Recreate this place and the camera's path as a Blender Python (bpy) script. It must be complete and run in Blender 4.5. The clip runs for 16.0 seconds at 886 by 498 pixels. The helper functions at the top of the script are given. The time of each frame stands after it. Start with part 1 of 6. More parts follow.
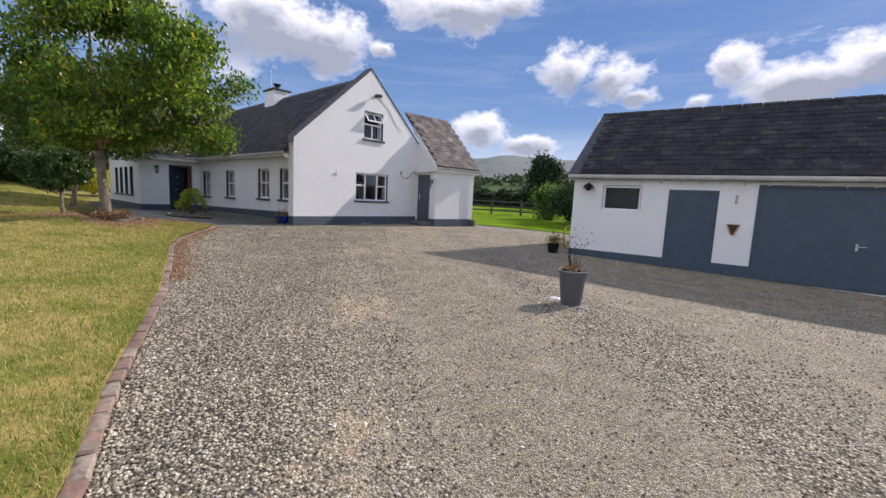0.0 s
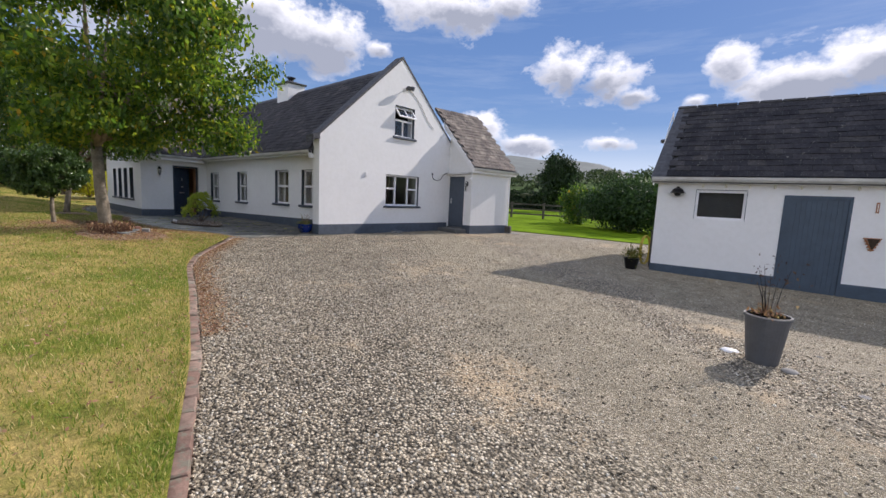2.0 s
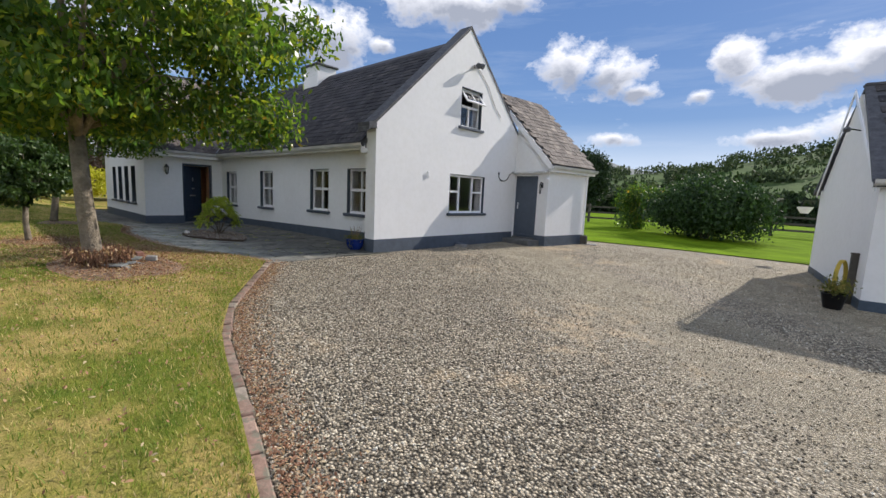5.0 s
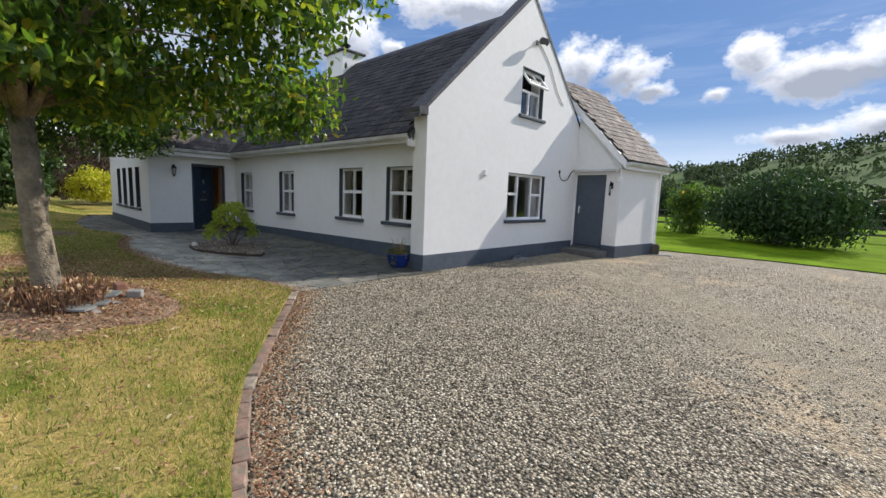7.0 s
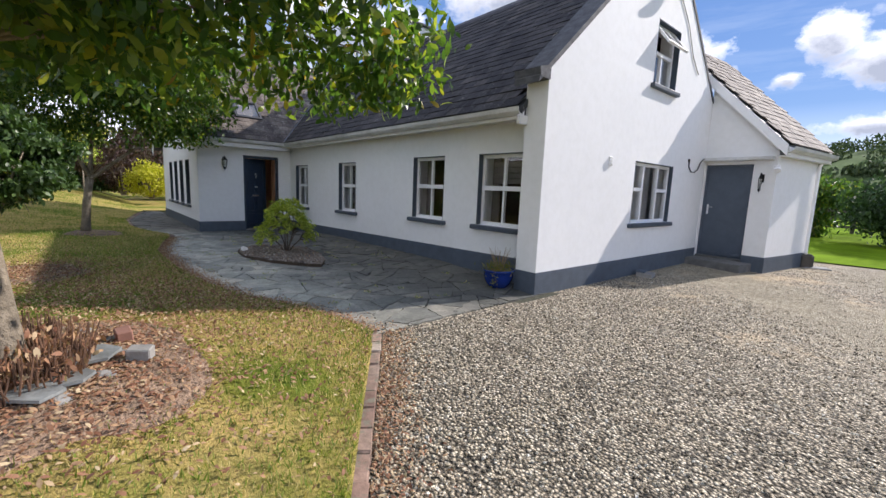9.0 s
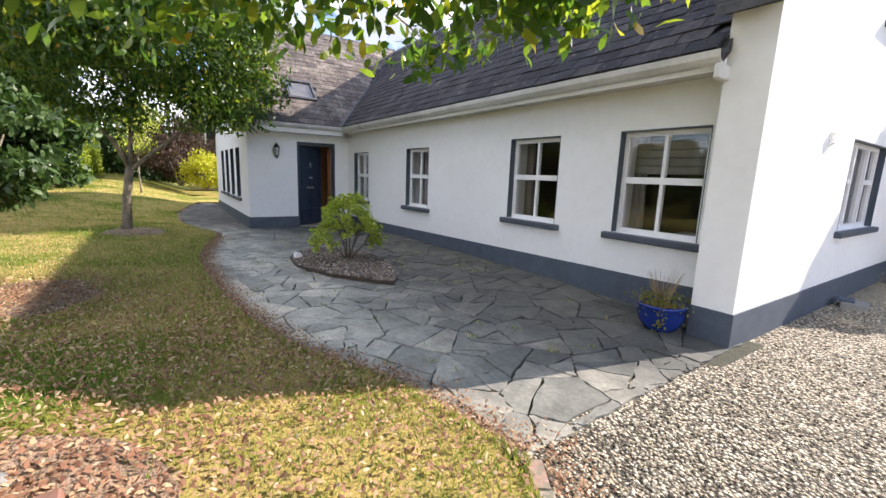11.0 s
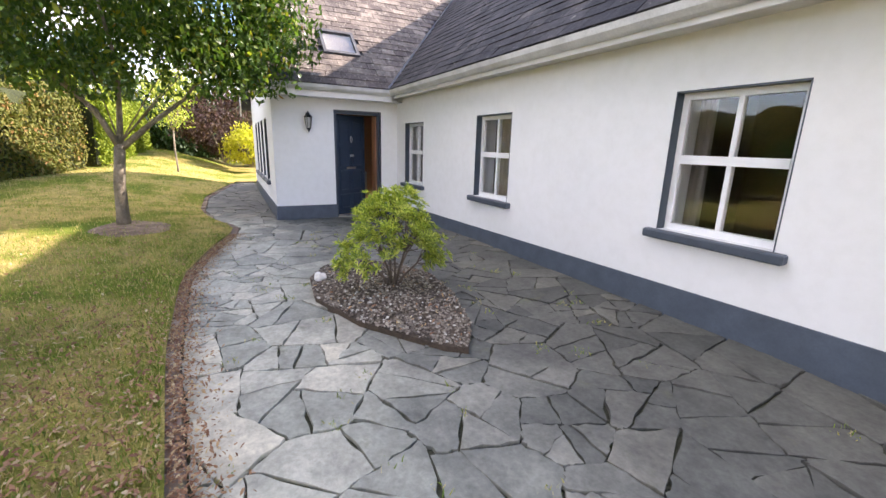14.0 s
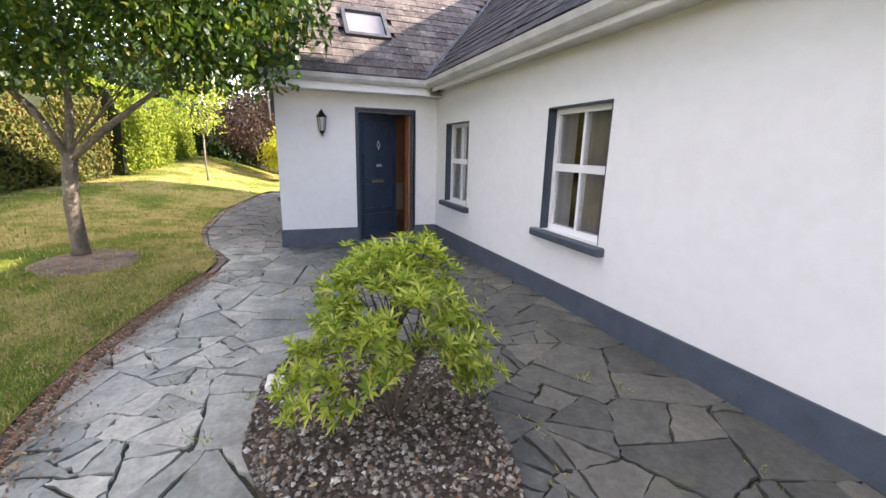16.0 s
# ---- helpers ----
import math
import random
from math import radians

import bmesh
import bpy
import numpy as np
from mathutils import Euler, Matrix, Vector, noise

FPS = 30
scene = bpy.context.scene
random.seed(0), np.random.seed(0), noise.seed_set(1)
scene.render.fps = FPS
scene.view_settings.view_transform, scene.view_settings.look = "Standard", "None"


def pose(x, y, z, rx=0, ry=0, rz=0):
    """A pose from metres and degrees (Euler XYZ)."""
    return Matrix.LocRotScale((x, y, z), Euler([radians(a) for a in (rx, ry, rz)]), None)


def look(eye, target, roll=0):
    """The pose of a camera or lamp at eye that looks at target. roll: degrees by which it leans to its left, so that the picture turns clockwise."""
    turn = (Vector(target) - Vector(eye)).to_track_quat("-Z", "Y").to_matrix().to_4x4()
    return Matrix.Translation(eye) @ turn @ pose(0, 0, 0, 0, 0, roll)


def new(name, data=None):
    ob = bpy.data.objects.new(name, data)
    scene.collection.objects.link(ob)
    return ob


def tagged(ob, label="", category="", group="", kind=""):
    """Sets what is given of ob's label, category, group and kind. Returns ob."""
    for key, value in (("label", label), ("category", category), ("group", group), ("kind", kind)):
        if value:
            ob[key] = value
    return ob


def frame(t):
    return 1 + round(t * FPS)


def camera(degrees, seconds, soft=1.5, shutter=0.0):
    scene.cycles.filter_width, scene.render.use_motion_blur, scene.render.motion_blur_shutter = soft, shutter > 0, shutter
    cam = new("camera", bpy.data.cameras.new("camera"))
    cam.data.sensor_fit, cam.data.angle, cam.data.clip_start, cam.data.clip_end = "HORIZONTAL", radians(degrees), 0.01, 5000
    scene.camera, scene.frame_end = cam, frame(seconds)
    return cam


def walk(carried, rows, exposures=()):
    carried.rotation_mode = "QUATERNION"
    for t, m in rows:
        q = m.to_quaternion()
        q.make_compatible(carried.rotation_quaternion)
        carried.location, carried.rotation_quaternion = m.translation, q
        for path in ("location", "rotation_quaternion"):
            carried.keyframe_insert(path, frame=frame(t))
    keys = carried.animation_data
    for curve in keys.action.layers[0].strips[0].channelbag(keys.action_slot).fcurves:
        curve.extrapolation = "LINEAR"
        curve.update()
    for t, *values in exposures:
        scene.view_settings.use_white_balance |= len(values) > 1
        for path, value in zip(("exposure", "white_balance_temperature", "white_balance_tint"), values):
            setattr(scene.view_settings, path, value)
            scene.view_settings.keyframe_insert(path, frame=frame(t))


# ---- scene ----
cam = camera(93.9, 16.0)
METRES, EYE, TILT, LEAN, TURN = 17.0, 1.5, 0.0, 0.0, 41.7
ROWS = [
    (0.0, 0.0, 0.0, 0.0, 0.33, -6.94, -2.75),
    (0.5, -0.0201, 0.0275, 0.0003, 0.1, -6.88, -2.73),
    (1.0, -0.0436, 0.0533, 0.0015, -0.0, -6.83, -2.7),
    (1.5, -0.066, 0.0792, 0.0022, -0.06, -6.84, -2.69),
    (2.0, -0.0882, 0.1043, 0.0053, -0.01, -6.9, -2.66),
    (2.5, -0.1111, 0.128, 0.0084, 0.07, -6.97, -2.63),
    (3.0, -0.133, 0.1555, 0.0093, 0.15, -7.06, -2.62),
    (3.5, -0.1563, 0.1827, 0.0111, 0.19, -7.21, -2.61),
    (4.0, -0.1758, 0.2131, 0.013, 0.24, -7.34, -2.64),
    (6.5, -0.2573, 0.3653, 0.0151, 1.29, -7.26, -2.26),
    (7.0, -0.2716, 0.3932, 0.0153, 2.02, -7.3, -2.23),
    (7.5, -0.2861, 0.4222, 0.0159, 3.08, -7.49, -2.32),
    (8.0, -0.3013, 0.4502, 0.0169, 4.53, -7.67, -2.29),
    (8.5, -0.319, 0.4773, 0.0157, 6.22, -7.92, -2.3),
    (9.0, -0.3373, 0.506, 0.014, 8.02, -8.23, -2.25),
    (9.5, -0.3568, 0.5318, 0.0136, 9.85, -8.55, -2.24),
    (10.0, -0.374, 0.5576, 0.014, 11.63, -8.99, -2.18),
    (12.5, -0.4351, 0.6698, 0.0177, 17.42, -11.83, -1.79),
    (13.0, -0.4434, 0.6906, 0.0186, 18.5, -12.49, -1.69),
    (13.5, -0.4529, 0.7123, 0.0188, 19.84, -13.19, -1.62),
    (14.0, -0.4648, 0.7362, 0.0197, 21.47, -13.98, -1.56),
    (14.5, -0.4758, 0.7613, 0.0214, 23.24, -14.23, -1.49),
    (15.0, -0.4903, 0.7884, 0.0196, 24.95, -14.12, -1.5),
    (15.5, -0.5017, 0.8195, 0.0206, 26.61, -13.85, -1.47),
    (16.0, -0.51, 0.8509, 0.0217, 28.5, -13.51, -1.35),
]
walk(cam, [(t, pose(0, 0, EYE, TILT, LEAN, TURN) @ pose(METRES * x, METRES * y, METRES * z, 90 + pitch, roll, yaw)) for t, x, y, z, yaw, pitch, roll in ROWS],
     [(0.0, 0.46, 6100, 19), (4.0, 0.49, 6150, 16), (6.5, 0.54, 6150, 12), (8.5, 0.76, 6000, 16), (10.0, 1.14, 6100, 17), (11.5, 1.86, 6350, 19), (12.5, 2.24, 6450, 22), (16.0, 2.24, 6500, 23)])

# ---- world and sun ----
SUN_AZ, SUN_EL = radians(14.0), radians(33.0)
world = bpy.data.worlds.new("sky")
scene.world = world
world.use_nodes = True
wn, wl = world.node_tree.nodes, world.node_tree.links
wn.clear()
w_out, w_bg, w_sky = wn.new("ShaderNodeOutputWorld"), wn.new("ShaderNodeBackground"), wn.new("ShaderNodeTexSky")
w_sky.sky_type, w_sky.sun_disc = "NISHITA", False
w_sky.sun_elevation, w_sky.sun_rotation = SUN_EL, SUN_AZ
w_sky.air_density, w_sky.dust_density, w_sky.ozone_density = 1.0, 0.15, 1.2
w_bg.inputs["Strength"].default_value = 0.108


def wmath(op, a, b=None, c=None, clamp=False):
    k = wn.new("ShaderNodeMath")
    k.operation, k.use_clamp = op, clamp
    for s, v in zip(k.inputs, (a, b, c)):
        if isinstance(v, (int, float)):
            s.default_value = v
        elif v is not None:
            wl.new(v, s)
    return k.outputs[0]


def wmix(fac, a, b):
    k = wn.new("ShaderNodeMix")
    k.data_type = "RGBA"
    for s, v in ((k.inputs[0], fac), (k.inputs[6], a), (k.inputs[7], b)):
        if isinstance(v, tuple):
            s.default_value = (*v, 1)
        else:
            wl.new(v, s)
    return k.outputs[2]


w_xyz = wn.new("ShaderNodeSeparateXYZ")
w_dir = wn.new("ShaderNodeTexCoord").outputs["Generated"]
wl.new(w_dir, w_xyz.inputs[0])
azim = wmath("MULTIPLY", wmath("ARCTAN2", w_xyz.outputs[0], w_xyz.outputs[1]), 57.2958)
elev = wmath("MULTIPLY", wmath("ARCSINE", w_xyz.outputs[2]), 57.2958)
# cumulus heaps: azimuth, elevation, half width, half height, in degrees
CLOUDS = [(-26.5, 16.6, 4.6, 3.4), (-21.5, 15.4, 5.0, 2.8), (-18.0, 13.2, 3.0, 1.3), (-8.8, 15.6, 2.7, 2.2), (-2.5, 13.4, 7.0, 2.7), (3.5, 14.6, 6.0, 3.0),
          (11.0, 15.0, 9.0, 4.5), (-11.7, 12.4, 1.7, 1.0), (-37.5, 9.0, 4.5, 2.6), (-31.5, 7.6, 4.2, 1.7), (-42.0, 23.0, 10.0, 3.0), (-34.0, 24.0, 4.0, 2.4),
          (-65.0, 19.5, 11.0, 4.6), (-57.5, 18.4, 5.0, 4.0), (-82.0, 20.0, 14.0, 6.0), (-50.6, 18.2, 2.2, 1.1), (-20.5, 7.8, 3.2, 1.1), (-4.5, 7.6, 4.5, 1.3), (2.5, 8.4, 4.0, 1.8)]
far = None
lift = None
for ca, ce, cw, ch in CLOUDS:
    dx, dy = wmath("DIVIDE", wmath("SUBTRACT", azim, ca), cw), wmath("DIVIDE", wmath("SUBTRACT", elev, ce), ch)
    dist = wmath("SQRT", wmath("ADD", wmath("MULTIPLY", dx, dx), wmath("MULTIPLY", dy, dy)))
    val = wmath("SUBTRACT", 1.0, dist)
    far = val if far is None else wmath("MAXIMUM", far, val)
    up = wmath("MULTIPLY", wmath("SUBTRACT", 1.3, dist, clamp=True), dy)
    lift = up if lift is None else wmath("ADD", lift, up)


def wnoise(scale, detail, rough=0.6, squash=1.0):
    mp, t = wn.new("ShaderNodeMapping"), wn.new("ShaderNodeTexNoise")
    mp.inputs["Scale"].default_value = (1, 1, squash)
    wl.new(w_dir, mp.inputs[0])
    wl.new(mp.outputs[0], t.inputs["Vector"])
    t.inputs["Scale"].default_value, t.inputs["Detail"].default_value, t.inputs["Roughness"].default_value = scale, detail, rough
    return t.outputs["Fac"]


n_big, n_fine = wnoise(11, 7, 0.62, 1.5), wnoise(2.2, 7, 0.6, 2.2)
dens = wmath("ADD", far, wmath("ADD", wmath("MULTIPLY", wmath("SUBTRACT", n_big, 0.5), 2.4), wmath("MULTIPLY", wmath("SUBTRACT", wnoise(45, 5, 0.6, 1.3), 0.5), 0.7)))
# scattered cloud over the rest of the sky, thickened out of view as fill light
behind = wmath("MULTIPLY", wmath("SUBTRACT", 0.55, w_xyz.outputs[1]), 1.6, clamp=True)
other = wmath("MULTIPLY", wmath("SUBTRACT", n_fine, wmath("SUBTRACT", 0.62, wmath("MULTIPLY", behind, 0.17))), 5.0)
dens_all = wmath("MAXIMUM", dens, other)
mask = wmath("SMOOTH_MIN", wmath("MULTIPLY", dens_all, 2.0, clamp=True), 1.0, 0.1)
core = wmath("MULTIPLY", wmath("SUBTRACT", wmath("SUBTRACT", dens_all, 0.05), wmath("MULTIPLY", lift, 1.5)), 0.95, clamp=True)
# unseen cloud behind the walk is raised in brightness to lift the shaded side
back = wmath("MULTIPLY", wmath("SUBTRACT", 0.35, w_xyz.outputs[1]), 1.5, clamp=True)
cloud_col = wmix(core, wmix(back, (7.2, 7.2, 7.2), (12.5, 12.3, 12.0)), wmix(back, (2.8, 3.0, 3.4), (5.5, 5.7, 6.2)))
cirrus = wmath("MULTIPLY", wmath("SUBTRACT", wnoise(3.0, 7, 0.68, 9.0), 0.47), 2.6, clamp=True)
haze = wmath("MULTIPLY", wmath("SUBTRACT", 1.0, wmath("DIVIDE", elev, 10.0)), 1.0, clamp=True)
veil = wmath("MULTIPLY", cirrus, 0.4)
base_sky = wmix(veil, wmix(wmath("MULTIPLY", wmath("ADD", w_xyz.outputs[1], 0.6), 0.46, clamp=True), w_sky.outputs[0], (0.33, 0.94, 2.45)), (3.7, 4.3, 5.2))
base_sky = wmix(haze, base_sky, (5.6, 6.2, 6.9))
wl.new(wmix(mask, base_sky, cloud_col), w_bg.inputs["Color"])
wl.new(w_bg.outputs[0], w_out.inputs[0])

sun = new("sun", bpy.data.lights.new("sun", "SUN"))
sun.data.energy, sun.data.angle, sun.data.color = 3.7, radians(0.6), (1.0, 0.915, 0.78)
sun.matrix_world = look((0, 0, 40), (-math.sin(SUN_AZ) * math.cos(SUN_EL), -math.cos(SUN_AZ) * math.cos(SUN_EL), 40 - math.sin(SUN_EL)))

# ---- materials ----
def node_mat(name, rough=0.6, metal=0.0, spec=0.5):
    m = bpy.data.materials.new(name)
    m.use_nodes = True
    b = m.node_tree.nodes["Principled BSDF"]
    b.inputs["Roughness"].default_value, b.inputs["Metallic"].default_value = rough, metal
    b.inputs["Specular IOR Level"].default_value = spec
    return m, m.node_tree.nodes, m.node_tree.links, b


def noise_tex(n, l, scale, detail=4, rough=0.6, vec=None):
    t = n.new("ShaderNodeTexNoise")
    t.inputs["Scale"].default_value, t.inputs["Detail"].default_value, t.inputs["Roughness"].default_value = scale, detail, rough
    if vec:
        l.new(vec, t.inputs["Vector"])
    return t.outputs["Fac"]


def ramp(n, l, fac, stops):
    r = n.new("ShaderNodeValToRGB")
    e = r.color_ramp.elements
    while len(e) < len(stops):
        e.new(0.5)
    for el, (p, c) in zip(e, stops):
        el.position, el.color = p, (*c, 1)
    l.new(fac, r.inputs[0])
    return r.outputs[0]


def mixc(n, l, fac, a, b, mode="MIX"):
    m = n.new("ShaderNodeMix")
    m.data_type, m.blend_type = "RGBA", mode
    for s, v in ((m.inputs[0], fac), (m.inputs[6], a), (m.inputs[7], b)):
        if isinstance(v, (int, float)):
            s.default_value = v
        elif isinstance(v, tuple):
            s.default_value = (*v, 1)
        else:
            l.new(v, s)
    return m.outputs[2]


def world_pos(n):
    return n.new("ShaderNodeNewGeometry").outputs["Position"]


def bump(n, l, b, height, strength=0.3, dist=0.01):
    k = n.new("ShaderNodeBump")
    k.inputs["Strength"].default_value, k.inputs["Distance"].default_value = strength, dist
    l.new(height, k.inputs["Height"])
    l.new(k.outputs[0], b.inputs["Normal"])


def scaled(c, k):
    return tuple(min(1.0, v * k) for v in c)


def plain(name, color, rough=0.5, metal=0.0, var=0.15, scale=6.0, fine=60.0, bumpy=0.15, dist=0.003, spec=0.5):
    """Paint, stone or plastic with soft stains, a fine grain and a slight relief."""
    m, n, l, b = node_mat(name, rough, metal, spec)
    p = world_pos(n)
    big, small = noise_tex(n, l, scale, 5, 0.6, p), noise_tex(n, l, fine, 3, 0.6, p)
    c1 = ramp(n, l, big, [(0.3, scaled(color, 1 - var)), (0.7, scaled(color, 1 + var * 0.6))])
    c2 = ramp(n, l, small, [(0.3, (1 - var * 0.6,) * 3), (0.7, (1, 1, 1))])
    l.new(mixc(n, l, 1.0, c1, c2, "MULTIPLY"), b.inputs["Base Color"])
    if bumpy:
        bump(n, l, b, small, bumpy, dist)
    return m


def per_piece(name, stops, rough=0.8, bumpy=0.5, dist=0.004, grain=25.0, island=False, spots=None, spec=0.4):
    """Stone, slate, brick or leaf whose colour varies from piece to piece."""
    m, n, l, b = node_mat(name, rough, 0, spec)
    src = n.new("ShaderNodeNewGeometry").outputs["Random Per Island"] if island else n.new("ShaderNodeObjectInfo").outputs["Random"]
    p = world_pos(n)
    c = ramp(n, l, src, stops)
    g = noise_tex(n, l, grain, 5, 0.65, p)
    c = mixc(n, l, 1.0, c, ramp(n, l, g, [(0.25, (0.55, 0.55, 0.55)), (0.75, (1.2, 1.2, 1.2))]), "MULTIPLY")
    wide = noise_tex(n, l, 1.1, 5, 0.65, p)
    c = mixc(n, l, 1.0, c, ramp(n, l, wide, [(0.35, (0.72, 0.73, 0.72)), (0.62, (1.1, 1.1, 1.08))]), "MULTIPLY")
    if spots:
        s = noise_tex(n, l, spots[1], 4, 0.7, p)
        f = ramp(n, l, s, [(spots[2], (0, 0, 0)), (spots[2] + 0.08, (1, 1, 1))])
        c = mixc(n, l, f, c, spots[0])
    l.new(c, b.inputs["Base Color"])
    bump(n, l, b, g, bumpy, dist)
    return m


def leafy(name, stops, rough=0.45, trans=0.35):
    m, n, l, b = node_mat(name, rough, 0, 0.4)
    c = ramp(n, l, n.new("ShaderNodeNewGeometry").outputs["Random Per Island"], stops)
    l.new(c, b.inputs["Base Color"])
    t, mx = n.new("ShaderNodeBsdfTranslucent"), n.new("ShaderNodeMixShader")
    l.new(mixc(n, l, 1.0, c, (1.3, 1.5, 0.6), "MULTIPLY"), t.inputs["Color"])
    mx.inputs[0].default_value = trans
    l.new(b.outputs[0], mx.inputs[1])
    l.new(t.outputs[0], mx.inputs[2])
    l.new(mx.outputs[0], n["Material Output"].inputs[0])
    return m


def wall_paint(name, color):
    m, n, l, b = node_mat(name, 0.75, 0, 0.3)
    p = world_pos(n)
    big, mid, small = noise_tex(n, l, 0.7, 5, 0.6, p), noise_tex(n, l, 9, 5, 0.6, p), noise_tex(n, l, 140, 3, 0.6, p)
    c = ramp(n, l, big, [(0.3, scaled(color, 0.95)), (0.7, color)])
    c = mixc(n, l, 1.0, c, ramp(n, l, mid, [(0.25, (0.95, 0.95, 0.94)), (0.6, (1, 1, 1))]), "MULTIPLY")
    l.new(c, b.inputs["Base Color"])
    h = mixc(n, l, 0.4, mid, small)
    bump(n, l, b, h, 0.35, 0.006)
    return m


def grass_ground(name):
    m, n, l, b = node_mat(name, 0.95, 0, 0.05)
    p = world_pos(n)
    big, mid, small = noise_tex(n, l, 0.6, 6, 0.66, p), noise_tex(n, l, 3.0, 5, 0.7, p), noise_tex(n, l, 60, 4, 0.7, p)
    c = ramp(n, l, big, [(0.34, (0.12, 0.185, 0.028)), (0.44, (0.22, 0.235, 0.05)), (0.54, (0.47, 0.36, 0.15)), (0.66, (0.20, 0.23, 0.045))])
    c = mixc(n, l, 1.0, c, ramp(n, l, mid, [(0.3, (0.7, 0.75, 0.7)), (0.65, (1.2, 1.15, 1.1))]), "MULTIPLY")
    c = mixc(n, l, 1.0, c, ramp(n, l, small, [(0.3, (0.55, 0.6, 0.5)), (0.7, (1.35, 1.3, 1.2))]), "MULTIPLY")
    l.new(c, b.inputs["Base Color"])
    bump(n, l, b, small, 0.8, 0.03)
    return m


def gravel_ground(name):
    """Loose pebbles at the edges, trodden fines between them, tan clay patches."""
    m, n, l, b = node_mat(name, 0.85, 0, 0.3)
    p = world_pos(n)

    def cells(scale, stops, gap):
        v = n.new("ShaderNodeTexVoronoi")
        v.inputs["Scale"].default_value = scale
        l.new(p, v.inputs["Vector"])
        sep = n.new("ShaderNodeSeparateColor")
        l.new(v.outputs["Color"], sep.inputs[0])
        c = ramp(n, l, sep.outputs[0], stops)
        return mixc(n, l, 1.0, c, ramp(n, l, v.outputs["Distance"], [(0.25, (1.05, 1.05, 1.05)), (0.7, (gap,) * 3)]), "MULTIPLY"), v.outputs["Distance"]

    coarse, h1 = cells(46, [(0.0, (0.13, 0.105, 0.075)), (0.3, (0.33, 0.28, 0.20)), (0.65, (0.60, 0.51, 0.37)), (1.0, (0.88, 0.79, 0.61))], 0.11)
    fines, h2 = cells(90, [(0.0, (0.27, 0.23, 0.15)), (0.4, (0.48, 0.42, 0.295)), (0.8, (0.62, 0.55, 0.41)), (1.0, (0.88, 0.81, 0.66))], 0.45)
    big, mid = noise_tex(n, l, 0.45, 5, 0.6, p), noise_tex(n, l, 2.5, 6, 0.72, p)
    fines = mixc(n, l, 1.0, fines, ramp(n, l, mid, [(0.3, (0.8, 0.8, 0.76)), (0.68, (1.25, 1.22, 1.2))]), "MULTIPLY")
    dot = n.new("ShaderNodeVectorMath")
    dot.operation = "DOT_PRODUCT"
    l.new(p, dot.inputs[0])
    dot.inputs[1].default_value = (0.0626, 0.078, 0)
    wob = n.new("ShaderNodeMath")
    wob.operation = "MULTIPLY_ADD"
    l.new(big, wob.inputs[0])
    wob.inputs[1].default_value = 0.22
    l.new(dot.outputs["Value"], wob.inputs[2])
    trodden = ramp(n, l, wob.outputs[0], [(0.0, (0.05,) * 3), (0.10, (0.25,) * 3), (0.19, (1, 1, 1)), (0.31, (1, 1, 1)), (0.36, (0.2,) * 3), (0.42, (0.15,) * 3), (0.52, (0.9,) * 3)])
    patchy = mixc(n, l, 1.0, trodden, ramp(n, l, mid, [(0.3, (0.55,) * 3), (0.55, (1, 1, 1))]), "MULTIPLY")
    c = mixc(n, l, patchy, coarse, fines)
    clay = ramp(n, l, noise_tex(n, l, 0.55, 6, 0.75, p), [(0.56, (0, 0, 0)), (0.66, (0.65,) * 3)])
    c = mixc(n, l, clay, c, (0.58, 0.44, 0.27))
    l.new(c, b.inputs["Base Color"])
    inv = n.new("ShaderNodeMath")
    inv.operation = "SUBTRACT"
    inv.inputs[0].default_value = 1.0
    l.new(mixc(n, l, patchy, h1, h2), inv.inputs[1])
    bump(n, l, b, inv.outputs[0], 1.0, 0.026)
    return m


def roof_slate(name, stops, island=False, lichen=(0.30, 0.29, 0.24), amount=0.66):
    """Old slate: quiet change from piece to piece, streaks down the slope, lichen spots."""
    m, n, l, b = node_mat(name, 0.78, 0, 0.2)
    src = n.new("ShaderNodeNewGeometry").outputs["Random Per Island"] if island else n.new("ShaderNodeObjectInfo").outputs["Random"]
    p = world_pos(n)
    mp = n.new("ShaderNodeMapping")
    mp.inputs["Scale"].default_value = (1.6, 1.6, 0.35)
    l.new(p, mp.inputs[0])
    streak, g = noise_tex(n, l, 1.5, 6, 0.65, mp.outputs[0]), noise_tex(n, l, 16, 5, 0.7, p)
    c = mixc(n, l, 1.0, ramp(n, l, src, stops), ramp(n, l, streak, [(0.35, (0.55, 0.55, 0.57)), (0.65, (1.35, 1.32, 1.28))]), "MULTIPLY")
    c = mixc(n, l, 1.0, c, ramp(n, l, g, [(0.28, (0.55, 0.55, 0.55)), (0.72, (1.3, 1.3, 1.3))]), "MULTIPLY")
    for scale, at in ((6.0, amount), (19.0, amount - 0.02)):
        f = ramp(n, l, noise_tex(n, l, scale, 4, 0.7, p), [(at, (0, 0, 0)), (at + 0.07, (0.85,) * 3)])
        c = mixc(n, l, f, c, lichen)
    l.new(c, b.inputs["Base Color"])
    bump(n, l, b, g, 0.7, 0.008)
    return m


